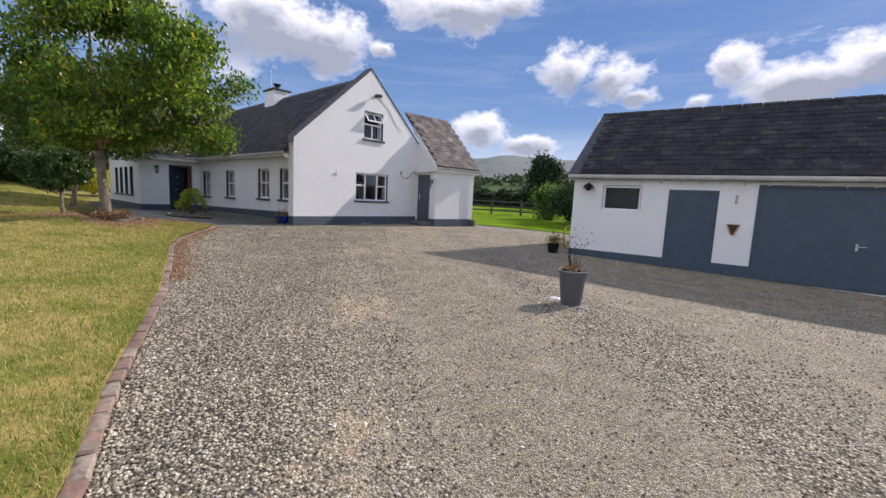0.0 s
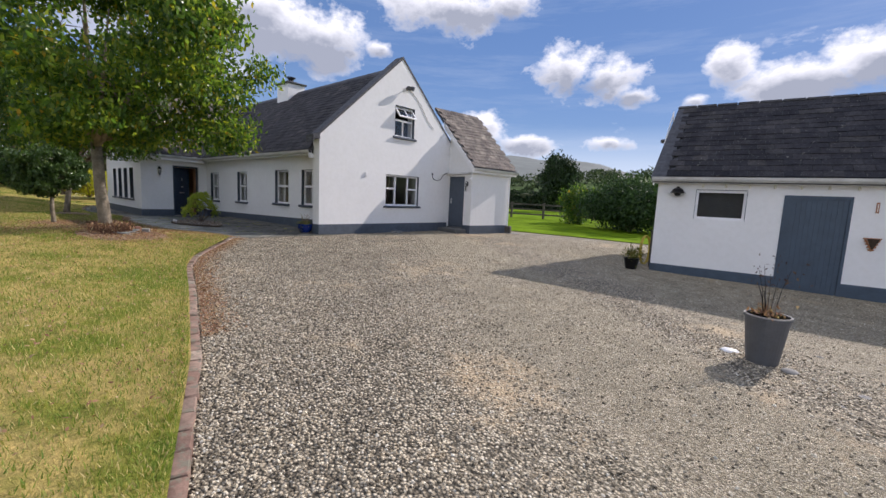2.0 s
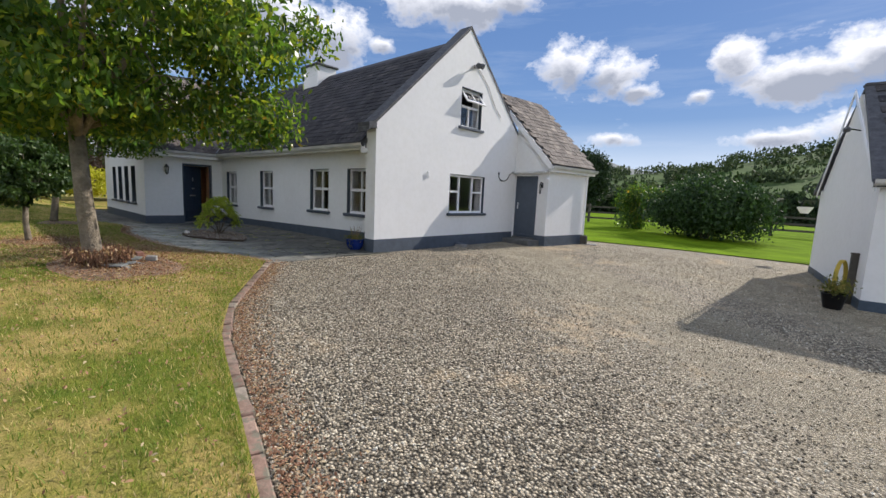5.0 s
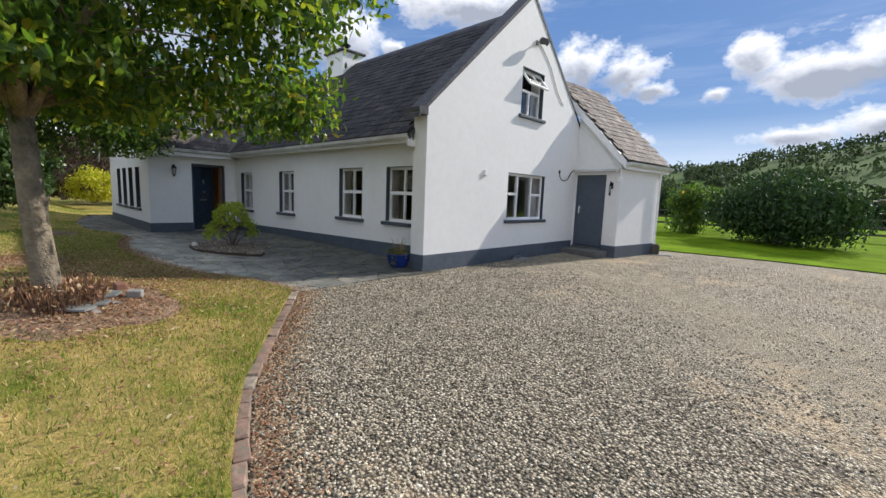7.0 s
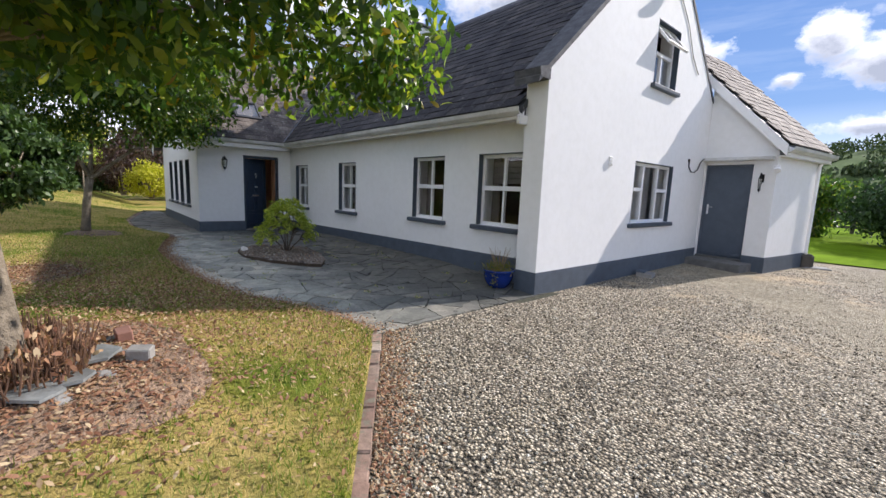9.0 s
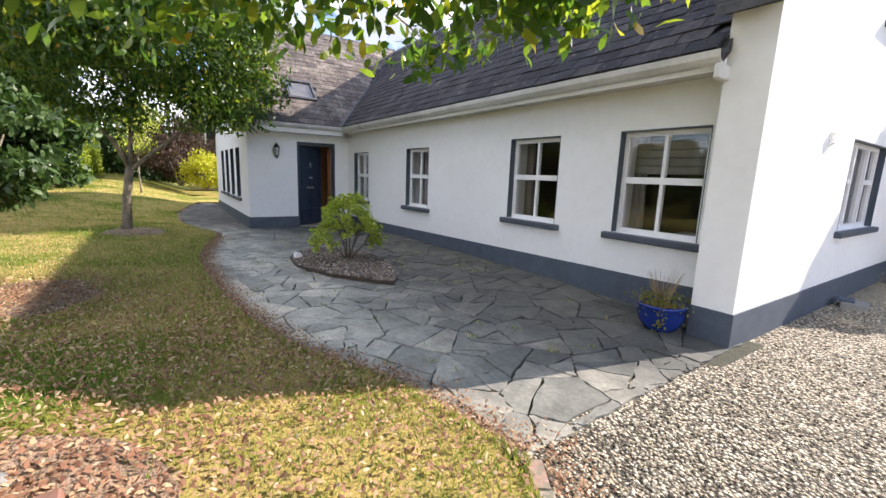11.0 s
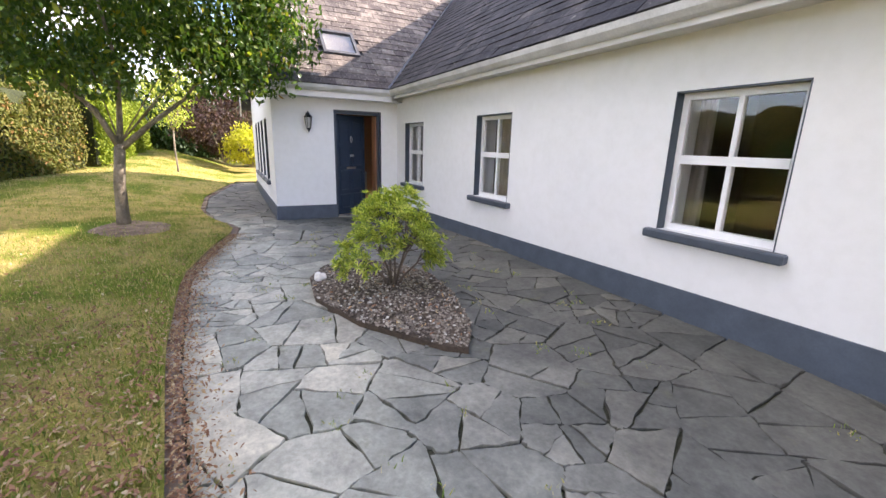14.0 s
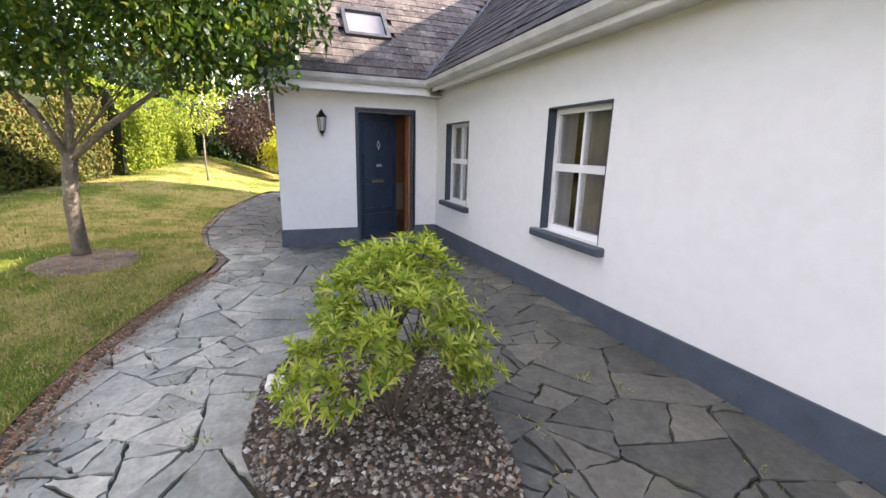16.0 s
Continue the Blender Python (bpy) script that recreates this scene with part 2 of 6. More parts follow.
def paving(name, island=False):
    """Mossy riven flagstones, pale by the lawn, darker by the wall and side lane."""
    m, n, l, b = node_mat(name, 0.72, 0, 0.3)
    src = n.new("ShaderNodeNewGeometry").outputs["Random Per Island"] if island else n.new("ShaderNodeObjectInfo").outputs["Random"]
    p = world_pos(n)
    c = ramp(n, l, src, FLAGS)
    wide, mid, g = noise_tex(n, l, 0.9, 5, 0.65, p), noise_tex(n, l, 5.0, 6, 0.7, p), noise_tex(n, l, 30, 4, 0.65, p)
    c = mixc(n, l, 1.0, c, ramp(n, l, mid, [(0.3, (0.68, 0.68, 0.68)), (0.66, (1.22, 1.22, 1.2))]), "MULTIPLY")
    c = mixc(n, l, 1.0, c, ramp(n, l, g, [(0.3, (0.8, 0.8, 0.8)), (0.7, (1.12, 1.12, 1.12))]), "MULTIPLY")
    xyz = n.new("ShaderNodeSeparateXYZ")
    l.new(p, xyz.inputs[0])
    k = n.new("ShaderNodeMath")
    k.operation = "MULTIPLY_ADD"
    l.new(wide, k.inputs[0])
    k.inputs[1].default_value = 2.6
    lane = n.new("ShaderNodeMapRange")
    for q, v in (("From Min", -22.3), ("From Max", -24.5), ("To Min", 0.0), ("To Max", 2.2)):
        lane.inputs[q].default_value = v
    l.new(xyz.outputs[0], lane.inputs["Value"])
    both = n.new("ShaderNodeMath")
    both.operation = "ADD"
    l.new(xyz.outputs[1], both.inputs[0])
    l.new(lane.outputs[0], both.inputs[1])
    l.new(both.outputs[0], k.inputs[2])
    # base colour is scaled down towards the wall and the side lane
    wallward = n.new("ShaderNodeMapRange")
    wallward.inputs["From Min"].default_value, wallward.inputs["From Max"].default_value = 5.6, 7.4
    l.new(k.outputs[0], wallward.inputs["Value"])
    c = mixc(n, l, 1.0, c, ramp(n, l, wallward.outputs[0], [(0.0, (1.62, 1.6, 1.52)), (0.45, (0.95, 0.95, 0.93)), (1.0, (0.37, 0.38, 0.39))]), "MULTIPLY")
    moss = ramp(n, l, noise_tex(n, l, 3.4, 6, 0.75, p), [(0.60, (0, 0, 0)), (0.72, (0.55,) * 3)])
    c = mixc(n, l, moss, c, (0.12, 0.12, 0.065))
    l.new(c, b.inputs["Base Color"])
    bump(n, l, b, mixc(n, l, 0.35, mid, g), 0.8, 0.012)
    return m


def glass_mat(name, tint=(1, 1, 1)):
    m, n, l, b = node_mat(name, 0.02)
    b.inputs["Base Color"].default_value = (*tint, 1)
    b.inputs["Transmission Weight"].default_value = 1.0
    b.inputs["IOR"].default_value = 1.45
    return m


WHITE = wall_paint("white_render", (0.80, 0.80, 0.79))
PLINTH = plain("slate_blue_masonry_paint", (0.075, 0.095, 0.125), 0.6, var=0.2, bumpy=0.3, dist=0.006)
TRIM = plain("slate_blue_gloss", (0.045, 0.062, 0.085), 0.4, var=0.15)
DOORP = plain("grey_blue_door_paint", (0.075, 0.095, 0.125), 0.45, var=0.12)
DOORF = plain("dark_blue_door_paint", (0.03, 0.05, 0.085), 0.4, var=0.12)
GARP = plain("garage_blue_paint", (0.052, 0.08, 0.115), 0.5, var=0.2)
UPVC = plain("white_upvc", (0.82, 0.82, 0.82), 0.3, var=0.05, bumpy=0.0)
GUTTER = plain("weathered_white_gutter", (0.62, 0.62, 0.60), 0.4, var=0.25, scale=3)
SILL = plain("painted_sill", (0.06, 0.075, 0.10), 0.5, var=0.2, bumpy=0.3)
COPING = plain("grey_coping", (0.085, 0.088, 0.098), 0.8, var=0.45, scale=9, bumpy=0.4, dist=0.01)
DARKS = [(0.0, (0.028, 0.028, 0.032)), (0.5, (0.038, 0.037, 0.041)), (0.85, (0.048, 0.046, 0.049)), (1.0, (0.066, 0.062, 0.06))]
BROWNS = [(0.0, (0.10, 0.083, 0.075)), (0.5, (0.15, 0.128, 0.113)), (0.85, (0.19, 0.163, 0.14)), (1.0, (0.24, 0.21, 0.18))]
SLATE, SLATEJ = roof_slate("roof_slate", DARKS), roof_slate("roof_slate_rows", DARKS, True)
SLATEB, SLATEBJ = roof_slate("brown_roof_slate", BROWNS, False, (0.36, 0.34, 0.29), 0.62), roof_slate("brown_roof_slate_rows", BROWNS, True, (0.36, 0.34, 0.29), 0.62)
FLAGS = [(0.0, (0.185, 0.185, 0.165)), (0.4, (0.25, 0.245, 0.215)), (0.8, (0.30, 0.288, 0.25)), (1.0, (0.36, 0.335, 0.28))]
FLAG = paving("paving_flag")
BRICKM = per_piece("edging_brick", [(0.0, (0.27, 0.165, 0.125)), (0.5, (0.35, 0.235, 0.18)), (0.8, (0.40, 0.30, 0.235)), (1.0, (0.44, 0.37, 0.30))], 0.9, grain=18, dist=0.012, spots=((0.20, 0.18, 0.13), 11.0, 0.52))
GRASS = grass_ground("lawn")
MEADOW = plain("green_lawn", (0.16, 0.26, 0.012), 0.95, var=0.35, scale=0.8, fine=30, bumpy=0.6, dist=0.03, spec=0.02)
GRAVEL = gravel_ground("gravel")
STONES = per_piece("gravel_stone", [(0.0, (0.10, 0.08, 0.056)), (0.3, (0.28, 0.235, 0.165)), (0.62, (0.57, 0.48, 0.345)), (0.9, (0.79, 0.69, 0.52)), (1.0, (0.86, 0.81, 0.70))], 0.75, island=True, grain=60)
SOIL = plain("soil", (0.085, 0.06, 0.04), 0.95, var=0.4, scale=8, fine=50, bumpy=0.9, dist=0.03)
MORTAR = plain("moss_joint", (0.06, 0.06, 0.035), 0.95, var=0.4, scale=6, fine=50, bumpy=0.8, dist=0.02)
BARK = plain("bark", (0.27, 0.225, 0.165), 0.9, var=0.45, scale=7, fine=30, bumpy=0.9, dist=0.03)
LEAF = leafy("leaf_green", [(0.0, (0.035, 0.075, 0.02)), (0.5, (0.07, 0.125, 0.03)), (0.88, (0.13, 0.19, 0.04)), (0.985, (0.25, 0.25, 0.03)), (1.0, (0.36, 0.20, 0.03))], 0.3, 0.5)
LEAFT = leafy("leaf_turning", [(0.0, (0.045, 0.09, 0.025)), (0.5, (0.095, 0.16, 0.033)), (0.85, (0.21, 0.265, 0.045)), (0.975, (0.32, 0.31, 0.04)), (1.0, (0.38, 0.22, 0.03))], 0.3, 0.62)
LEAFD = leafy("leaf_dark", [(0.0, (0.015, 0.035, 0.012)), (0.6, (0.03, 0.065, 0.018)), (1.0, (0.06, 0.11, 0.03))], 0.6, 0.2)
LEAFK = leafy("leaf_deep", [(0.0, (0.010, 0.022, 0.008)), (0.6, (0.02, 0.042, 0.014)), (1.0, (0.045, 0.075, 0.025))], 0.65, 0.15)
LEAFM = leafy("leaf_glossy", [(0.0, (0.03, 0.06, 0.018)), (0.6, (0.06, 0.11, 0.03)), (1.0, (0.11, 0.17, 0.05))], 0.4, 0.25)
LEAFB = leafy("leaf_bright", [(0.0, (0.12, 0.18, 0.025)), (0.4, (0.30, 0.36, 0.05)), (0.8, (0.50, 0.52, 0.09)), (1.0, (0.66, 0.62, 0.18))], 0.38, 0.4)
LEAFY = leafy("leaf_yellow", [(0.0, (0.34, 0.35, 0.02)), (0.6, (0.52, 0.48, 0.03)), (1.0, (0.62, 0.56, 0.07))], 0.5, 0.35)
LEAFP = leafy("leaf_purple", [(0.0, (0.035, 0.018, 0.02)), (0.6, (0.075, 0.04, 0.036)), (1.0, (0.13, 0.085, 0.055))], 0.5, 0.3)
HEDGEG = leafy("hedge_lime", [(0.0, (0.12, 0.18, 0.010)), (0.6, (0.22, 0.28, 0.015)), (1.0, (0.30, 0.34, 0.025))], 0.7, 0.15)
HEDGEO = leafy("hedge_olive", [(0.0, (0.09, 0.105, 0.015)), (0.5, (0.13, 0.14, 0.022)), (0.85, (0.17, 0.15, 0.03)), (1.0, (0.26, 0.14, 0.045))], 0.7, 0.15)
LITTER = leafy("dry_leaf", [(0.0, (0.17, 0.07, 0.04)), (0.5, (0.36, 0.19, 0.11)), (0.85, (0.46, 0.31, 0.18)), (1.0, (0.60, 0.48, 0.31))], 0.7, 0.2)
BLADE = leafy("grass_blade", [(0.0, (0.12, 0.19, 0.028)), (0.5, (0.23, 0.28, 0.05)), (0.68, (0.42, 0.35, 0.13)), (1.0, (0.60, 0.46, 0.25))], 0.7, 0.35)
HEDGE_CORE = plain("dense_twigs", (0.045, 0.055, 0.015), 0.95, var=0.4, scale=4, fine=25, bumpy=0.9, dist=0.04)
GLASS = glass_mat("window_glass")
BLACKM = plain("black_iron", (0.012, 0.012, 0.013), 0.4, 0.6, bumpy=0.1)
STEEL = plain("brushed_steel", (0.6, 0.6, 0.6), 0.3, 1.0, var=0.1)
WOOD = plain("varnished_wood", (0.42, 0.19, 0.09), 0.4, var=0.3, scale=5)
TIMBER = plain("fence_timber", (0.09, 0.08, 0.065), 0.85, var=0.35, scale=4)
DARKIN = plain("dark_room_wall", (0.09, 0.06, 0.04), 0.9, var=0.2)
CURTAIN = plain("curtain_cloth", (0.30, 0.27, 0.24), 0.9, var=0.2)
POTBLUE = plain("glazed_blue", (0.01, 0.03, 0.19), 0.12, var=0.2)
POTGREY = plain("grey_planter_plastic", (0.09, 0.095, 0.105), 0.5, var=0.2)
MULCH = plain("leaf_mulch", (0.38, 0.26, 0.175), 0.95, var=0.5, scale=5, fine=45, bumpy=0.9, dist=0.03)
STEPC = plain("damp_step_concrete", (0.14, 0.14, 0.135), 0.85, var=0.35, bumpy=0.5, dist=0.006)
CONC = plain("concrete", (0.30, 0.29, 0.27), 0.9, var=0.25, bumpy=0.5, dist=0.006)
TERRA = plain("terracotta", (0.28, 0.14, 0.10), 0.8, var=0.2)

# ---- mesh tools ----
def part(name, bm, mat, parent=None, label="", kind="", smooth=False, at=None):
    me = bpy.data.meshes.new(name)
    bm.normal_update()
    if smooth:
        for f in bm.faces:
            f.smooth = True
    bm.to_mesh(me)
    bm.free()
    me.materials.append(mat)
    ob = new(name, me)
    ob.parent = parent
    if at is not None:
        ob.matrix_basis = at
    if label or kind:
        tagged(ob, label, kind=kind)
    return ob


def thing(name, label, category, m=None, group="", kind=""):
    ob = new(name)
    ob.empty_display_size = 0.1
    if m is not None:
        ob.matrix_basis = m
    return tagged(ob, label, category, group, kind)


def box(bm, x0, x1, y0, y1, z0, z1, bev=0.0):
    co = [(x, y, z) for z in (z0, z1) for y in (y0, y1) for x in (x0, x1)]
    v = [bm.verts.new(c) for c in co]
    fs = [bm.faces.new([v[i] for i in q]) for q in ((0, 2, 3, 1), (4, 5, 7, 6), (0, 1, 5, 4), (2, 6, 7, 3), (0, 4, 6, 2), (1, 3, 7, 5))]
    if bev:
        bmesh.ops.bevel(bm, geom=list({e for f in fs for e in f.edges}), offset=bev, segments=1, affect="EDGES", clamp_overlap=True)
    return bm


def boxes(*dims, bev=0.0):
    bm = bmesh.new()
    for d in dims:
        box(bm, *d, bev=bev)
    return bm


def prism(pts, z0, z1, bm=None, axis="z"):
    """A polygon pushed from z0 to z1 along an axis."""
    bm = bm or bmesh.new()
    def co(p, h):
        return {"z": (p[0], p[1], h), "y": (p[0], h, p[1]), "x": (h, p[0], p[1])}[axis]
    a, b = [bm.verts.new(co(p, z0)) for p in pts], [bm.verts.new(co(p, z1)) for p in pts]
    bm.faces.new(a[::-1])
    bm.faces.new(b)
    for i in range(len(pts)):
        j = (i + 1) % len(pts)
        bm.faces.new((a[i], a[j], b[j], b[i]))
    bmesh.ops.recalc_face_normals(bm, faces=bm.faces)
    return bm


def tube(bm, pts, radii, sides=8, cap=True):
    rings = []
    pts = [Vector(p) for p in pts]
    for i, p in enumerate(pts):
        d = (pts[min(i + 1, len(pts) - 1)] - pts[max(i - 1, 0)]).normalized()
        a = d.orthogonal().normalized()
        if i and rings:
            a = (last - d * last.dot(d)).normalized()
        last = a
        b = d.cross(a)
        r = radii[i] if hasattr(radii, "__len__") else radii
        rings.append([bm.verts.new(p + (a * math.cos(k * 2 * math.pi / sides) + b * math.sin(k * 2 * math.pi / sides)) * r) for k in range(sides)])
    for r0, r1 in zip(rings, rings[1:]):
        for k in range(sides):
            bm.faces.new((r0[k], r0[(k + 1) % sides], r1[(k + 1) % sides], r1[k]))
    if cap:
        bm.faces.new(rings[0][::-1])
        bm.faces.new(rings[-1])
    return bm


def lathe(profile, sides=20):
    """Turned shape from (radius, height) pairs."""
    bm = bmesh.new()
    rings = [[bm.verts.new((r * math.cos(k * 2 * math.pi / sides), r * math.sin(k * 2 * math.pi / sides), z)) for k in range(sides)] for r, z in profile]
    for r0, r1 in zip(rings, rings[1:]):
        for k in range(sides):
            bm.faces.new((r0[k], r0[(k + 1) % sides], r1[(k + 1) % sides], r1[k]))
    bm.faces.new(rings[0][::-1])
    bm.faces.new(rings[-1])
    return bm


def many(name, tv, tf, loc, rot, scale, mat, parent=None, kind="stuff", label="", category=""):
    """One mesh of many small copies: template verts and faces, N places, N 3x3 turns, N sizes."""
    tv, tf = np.array(tv, dtype=np.float32), np.array(tf, dtype=np.int32)
    n, k, s = len(loc), len(tv), tf.shape[1]
    scale = np.asarray(scale, dtype=np.float32)
    scale = scale[:, None] if scale.ndim == 1 else scale
    pts = np.einsum("nij,nkj->nki", rot, tv[None] * scale[:, None, :]) + np.asarray(loc)[:, None, :]
    faces = (tf[None] + (np.arange(n, dtype=np.int32) * k)[:, None, None]).reshape(-1)
    me = bpy.data.meshes.new(name)
    me.vertices.add(n * k)
    me.vertices.foreach_set("co", pts.astype(np.float32).ravel())
    me.loops.add(len(faces))
    me.loops.foreach_set("vertex_index", faces)
    me.polygons.add(len(faces) // s)
    me.polygons.foreach_set("loop_start", np.arange(0, len(faces), s, dtype=np.int32))
    me.polygons.foreach_set("use_smooth", np.zeros(len(faces) // s, dtype=bool))
    me.update(calc_edges=True)
    me.materials.append(mat)
    ob = new(name, me)
    ob.parent = parent
    return tagged(ob, label, category, kind=kind)


def turns(n, rng, tilt=math.pi):
    a, b, c = rng.uniform(0, 2 * math.pi, n), rng.uniform(-tilt, tilt, n), rng.uniform(-tilt, tilt, n)
    ca, sa, cb, sb, cc, sc = np.cos(a), np.sin(a), np.cos(b), np.sin(b), np.cos(c), np.sin(c)
    o, i = np.zeros(n), np.ones(n)
    rz = np.stack([ca, -sa, o, sa, ca, o, o, o, i], 1).reshape(-1, 3, 3)
    ry = np.stack([cb, o, sb, o, i, o, -sb, o, cb], 1).reshape(-1, 3, 3)
    rx = np.stack([i, o, o, o, cc, -sc, o, sc, cc], 1).reshape(-1, 3, 3)
    return rz @ ry @ rx


LEAF_V = [(-0.5, 0, 0), (-0.22, -0.2, 0.05), (0.15, -0.19, 0.05), (0.55, 0, -0.08), (0.15, 0.19, 0.05), (-0.22, 0.2, 0.05)]
LEAF_F = [(0, 1, 5), (1, 2, 4), (1, 4, 5), (2, 3, 4)]
STONE_V = [(1, 0, 0), (0, 0.8, 0.05), (-0.9, 0.1, 0), (0.05, -0.75, 0), (0.1, 0.1, 0.6), (0, 0, -0.5)]
STONE_F = [(0, 1, 4), (1, 2, 4), (2, 3, 4), (3, 0, 4), (1, 0, 5), (2, 1, 5), (3, 2, 5), (0, 3, 5)]

EDGE = [(34, -14.5), (14, -6.2), (6, -3.1), (0, -0.68), (-2.45, 0.23), (-3.53, 0.56), (-5.97, 1.47), (-8.19, 2.14), (-9.9, 2.62), (-10.9, 3.05), (-12.0, 3.78), (-13.25, 4.62)]
PEDGE = [(-13.25, 4.62), (-14.26, 4.4), (-15.1, 3.98), (-16.0, 3.77), (-17.4, 3.62), (-19.3, 3.56), (-20.7, 3.82), (-21.6, 4.06), (-22.2, 4.12), (-23.2, 3.72), (-24.4, 3.5), (-26.7, 3.5), (-29.7, 4.0), (-31, 4.3)]
BACK = [(34, 15.0), (2, 16.6), (-5.9, 17.9), (-9, 17.3), (-12, 16.2), (-13.5, 15.7), (-31, 15.7)]


def along(curve, x):
    xs, ys = [p[0] for p in curve][::-1], [p[1] for p in curve][::-1]
    return float(np.interp(x, xs, ys))


def edge_y(x):
    return along(EDGE, x) if x > -13.25 else along(PEDGE, x)


def drive_z(x, y):
    return float(np.interp(-x, [-30, 0, 13.3, 60], [-0.35, 0.0, 0.33, 0.33]))


def lawn_z(x, y):
    d = max(0.0, edge_y(x) - y)
    rise = 0.11 * math.exp(-((x + 13.8) ** 2 + (y - 1.9) ** 2) / 3.0)
    return drive_z(x, y) + 0.05 + 0.08 * min(1.0, d / 1.5) + rise + 0.045 * min(20.0, max(0.0, -22 - x)) * min(1.0, max(d, 0.0) / 3)


def patio_z(x, y):
    """The paving rises gently to the middle of the front wall."""
    return 0.11 * float(np.interp(x, [-22.3, -20.0, -15.5, -13.5], [0, 1, 1, 0.1])) * min(1.0, max(0.0, (y - 5.7) / 1.6)) ** 1.3


def strip(name, xs, lo, hi, zf, mat, rows, label, category, kind="structure"):
    """Ground between two curves."""
    bm = bmesh.new()
    grid = []
    for x in xs:
        a, b = lo(x), hi(x)
        col = []
        for r in rows:
            y = a + (b - a) * r
            col.append(bm.verts.new((x, y, zf(x, y))))
        grid.append(col)
    for c0, c1 in zip(grid, grid[1:]):
        for k in range(len(rows) - 1):
            bm.faces.new((c0[k], c0[k + 1], c1[k + 1], c1[k]))
    bmesh.ops.recalc_face_normals(bm, faces=bm.faces)
    ob = part(name, bm, mat, kind=kind, smooth=True)
    if ob.data.polygons[0].normal.z < 0:
        ob.data.flip_normals()
    return tagged(ob, label, category)

# ---- ground ----
bm = bmesh.new()
GX = [-3000, -800, -300, -120, -60, -31.2, -13, 0, 14, 34, 60, 120, 300, 800, 3000]
vs = [[bm.verts.new((x, y, -0.5 if abs(x) < 61 and abs(y) < 61 else -2.0)) for x in GX] for y in GX]
for j in range(len(GX) - 1):
    for i in range(len(GX) - 1):
        bm.faces.new((vs[j][i], vs[j][i + 1], vs[j + 1][i + 1], vs[j + 1][i]))
FIELD = plain("far_field", (0.10, 0.16, 0.035), 0.95, var=0.4, scale=0.02, fine=3, bumpy=0)
part("ground", bm, FIELD, kind="structure")
XS = list(np.arange(34, -13.2, -0.45)) + [-13.25, -13.5]
strip("drive", XS, lambda x: along(EDGE, max(x, -13.25)), lambda x: along(BACK, x), lambda x, y: min(0.331, drive_z(x, y)), GRAVEL, np.linspace(0, 1, 14), "", "")
XA = list(np.arange(34, -70, -0.5))
strip("lawn_front", XA, lambda x: edge_y(x) - 46, lambda x: edge_y(x) - 0.04, lawn_z, GRASS, [0, 0.5, 0.8, 0.88, 0.92, 0.94, 0.955, 0.965, 0.975, 0.985, 0.992, 1], "", "")
strip("lawn_back", XA, lambda x: along(BACK, x), lambda x: 46, lambda x, y: drive_z(x, y) + 0.03 + max(0, y - 18) * 0.012, MEADOW, [0, 0.1, 0.3, 0.6, 1], "", "")
strip("lawn_side", list(np.arange(-31, -60, -2)), lambda x: edge_y(x) - 0.04, lambda x: 16, lawn_z, GRASS, [0, 1], "", "")
strip("patio_bed", list(np.arange(-13.25, -31.1, -0.5)) + [-31.1], lambda x: edge_y(x) - 0.02, lambda x: 7.6, lambda x, y: 0.322 + patio_z(x, y), MORTAR, [0, 0.3, 0.5, 0.6, 0.7, 0.8, 0.9, 1], "", "")

# ---- house ----
def wall_mesh(breaks, top, z0, openings, t0, t1, axis):
    """A wall along u with openings (u0, u1, z0, z1) and a sloping top; t is its thickness. axis 'x': u is x and t is y."""
    bm = bmesh.new()
    us = sorted(set(breaks) | {o[0] for o in openings} | {o[1] for o in openings})
    for a, b in zip(us, us[1:]):
        cuts = sorted((o[2], o[3]) for o in openings if o[0] <= a + 1e-6 and o[1] >= b - 1e-6)
        lows, z = [], z0
        for c0, c1 in cuts:
            if c0 > z:
                lows.append((z, c0))
            z = c1
        lows.append((z, None))
        for lo, hi in lows:
            ha, hb = (top(a), top(b)) if hi is None else (hi, hi)
            prism([(a, lo), (b, lo), (b, hb), (a, ha)], t0, t1, bm, "y" if axis == "x" else "x")
    bmesh.ops.remove_doubles(bm, verts=bm.verts, dist=0.0005)
    return bm


HOUSE_Z, SLOPE = 0.25, 0.96
RIDGE_Y, RIDGE_Z, EAVE_Y, EAVE_Z = 10.4, 6.05, 7.08, 2.87


def gable_top(y):
    return 6.3 - abs(y - 10.4) * 0.925


house = thing("house", "long white rendered farmhouse with dark slate roof and slate-blue plinth", "house", kind="")
GW = [(9.80, 11.38, 1.27, 2.34), (10.13, 11.05, 3.68, 4.72)]
part("wall_gable", wall_mesh([7.2, 10.4, 13.6], gable_top, HOUSE_Z, GW, -13.75, -13.4, "y"), WHITE, house)
LW = [(-14.82, -13.89, 1.19, 2.31), (-16.57, -15.67, 1.18, 2.31), (-19.64, -18.80, 1.12, 2.27), (-22.35, -21.5, 1.08, 2.25)]
FRONT = pose(-22.8, 7.33, 0, 0, 0, 0.76) @ pose(22.8, -7.33, 0)
part("wall_front", wall_mesh([-22.8, -13.75], lambda x: 2.78, HOUSE_Z, LW, 7.33, 7.68, "x"), WHITE, house, at=FRONT)
DR = (6.02, 6.95, 0.33, 2.45)
part("wall_door", wall_mesh([4.86, 7.33], lambda x: 2.80, HOUSE_Z, [DR], -23.15, -22.8, "y"), WHITE, house)
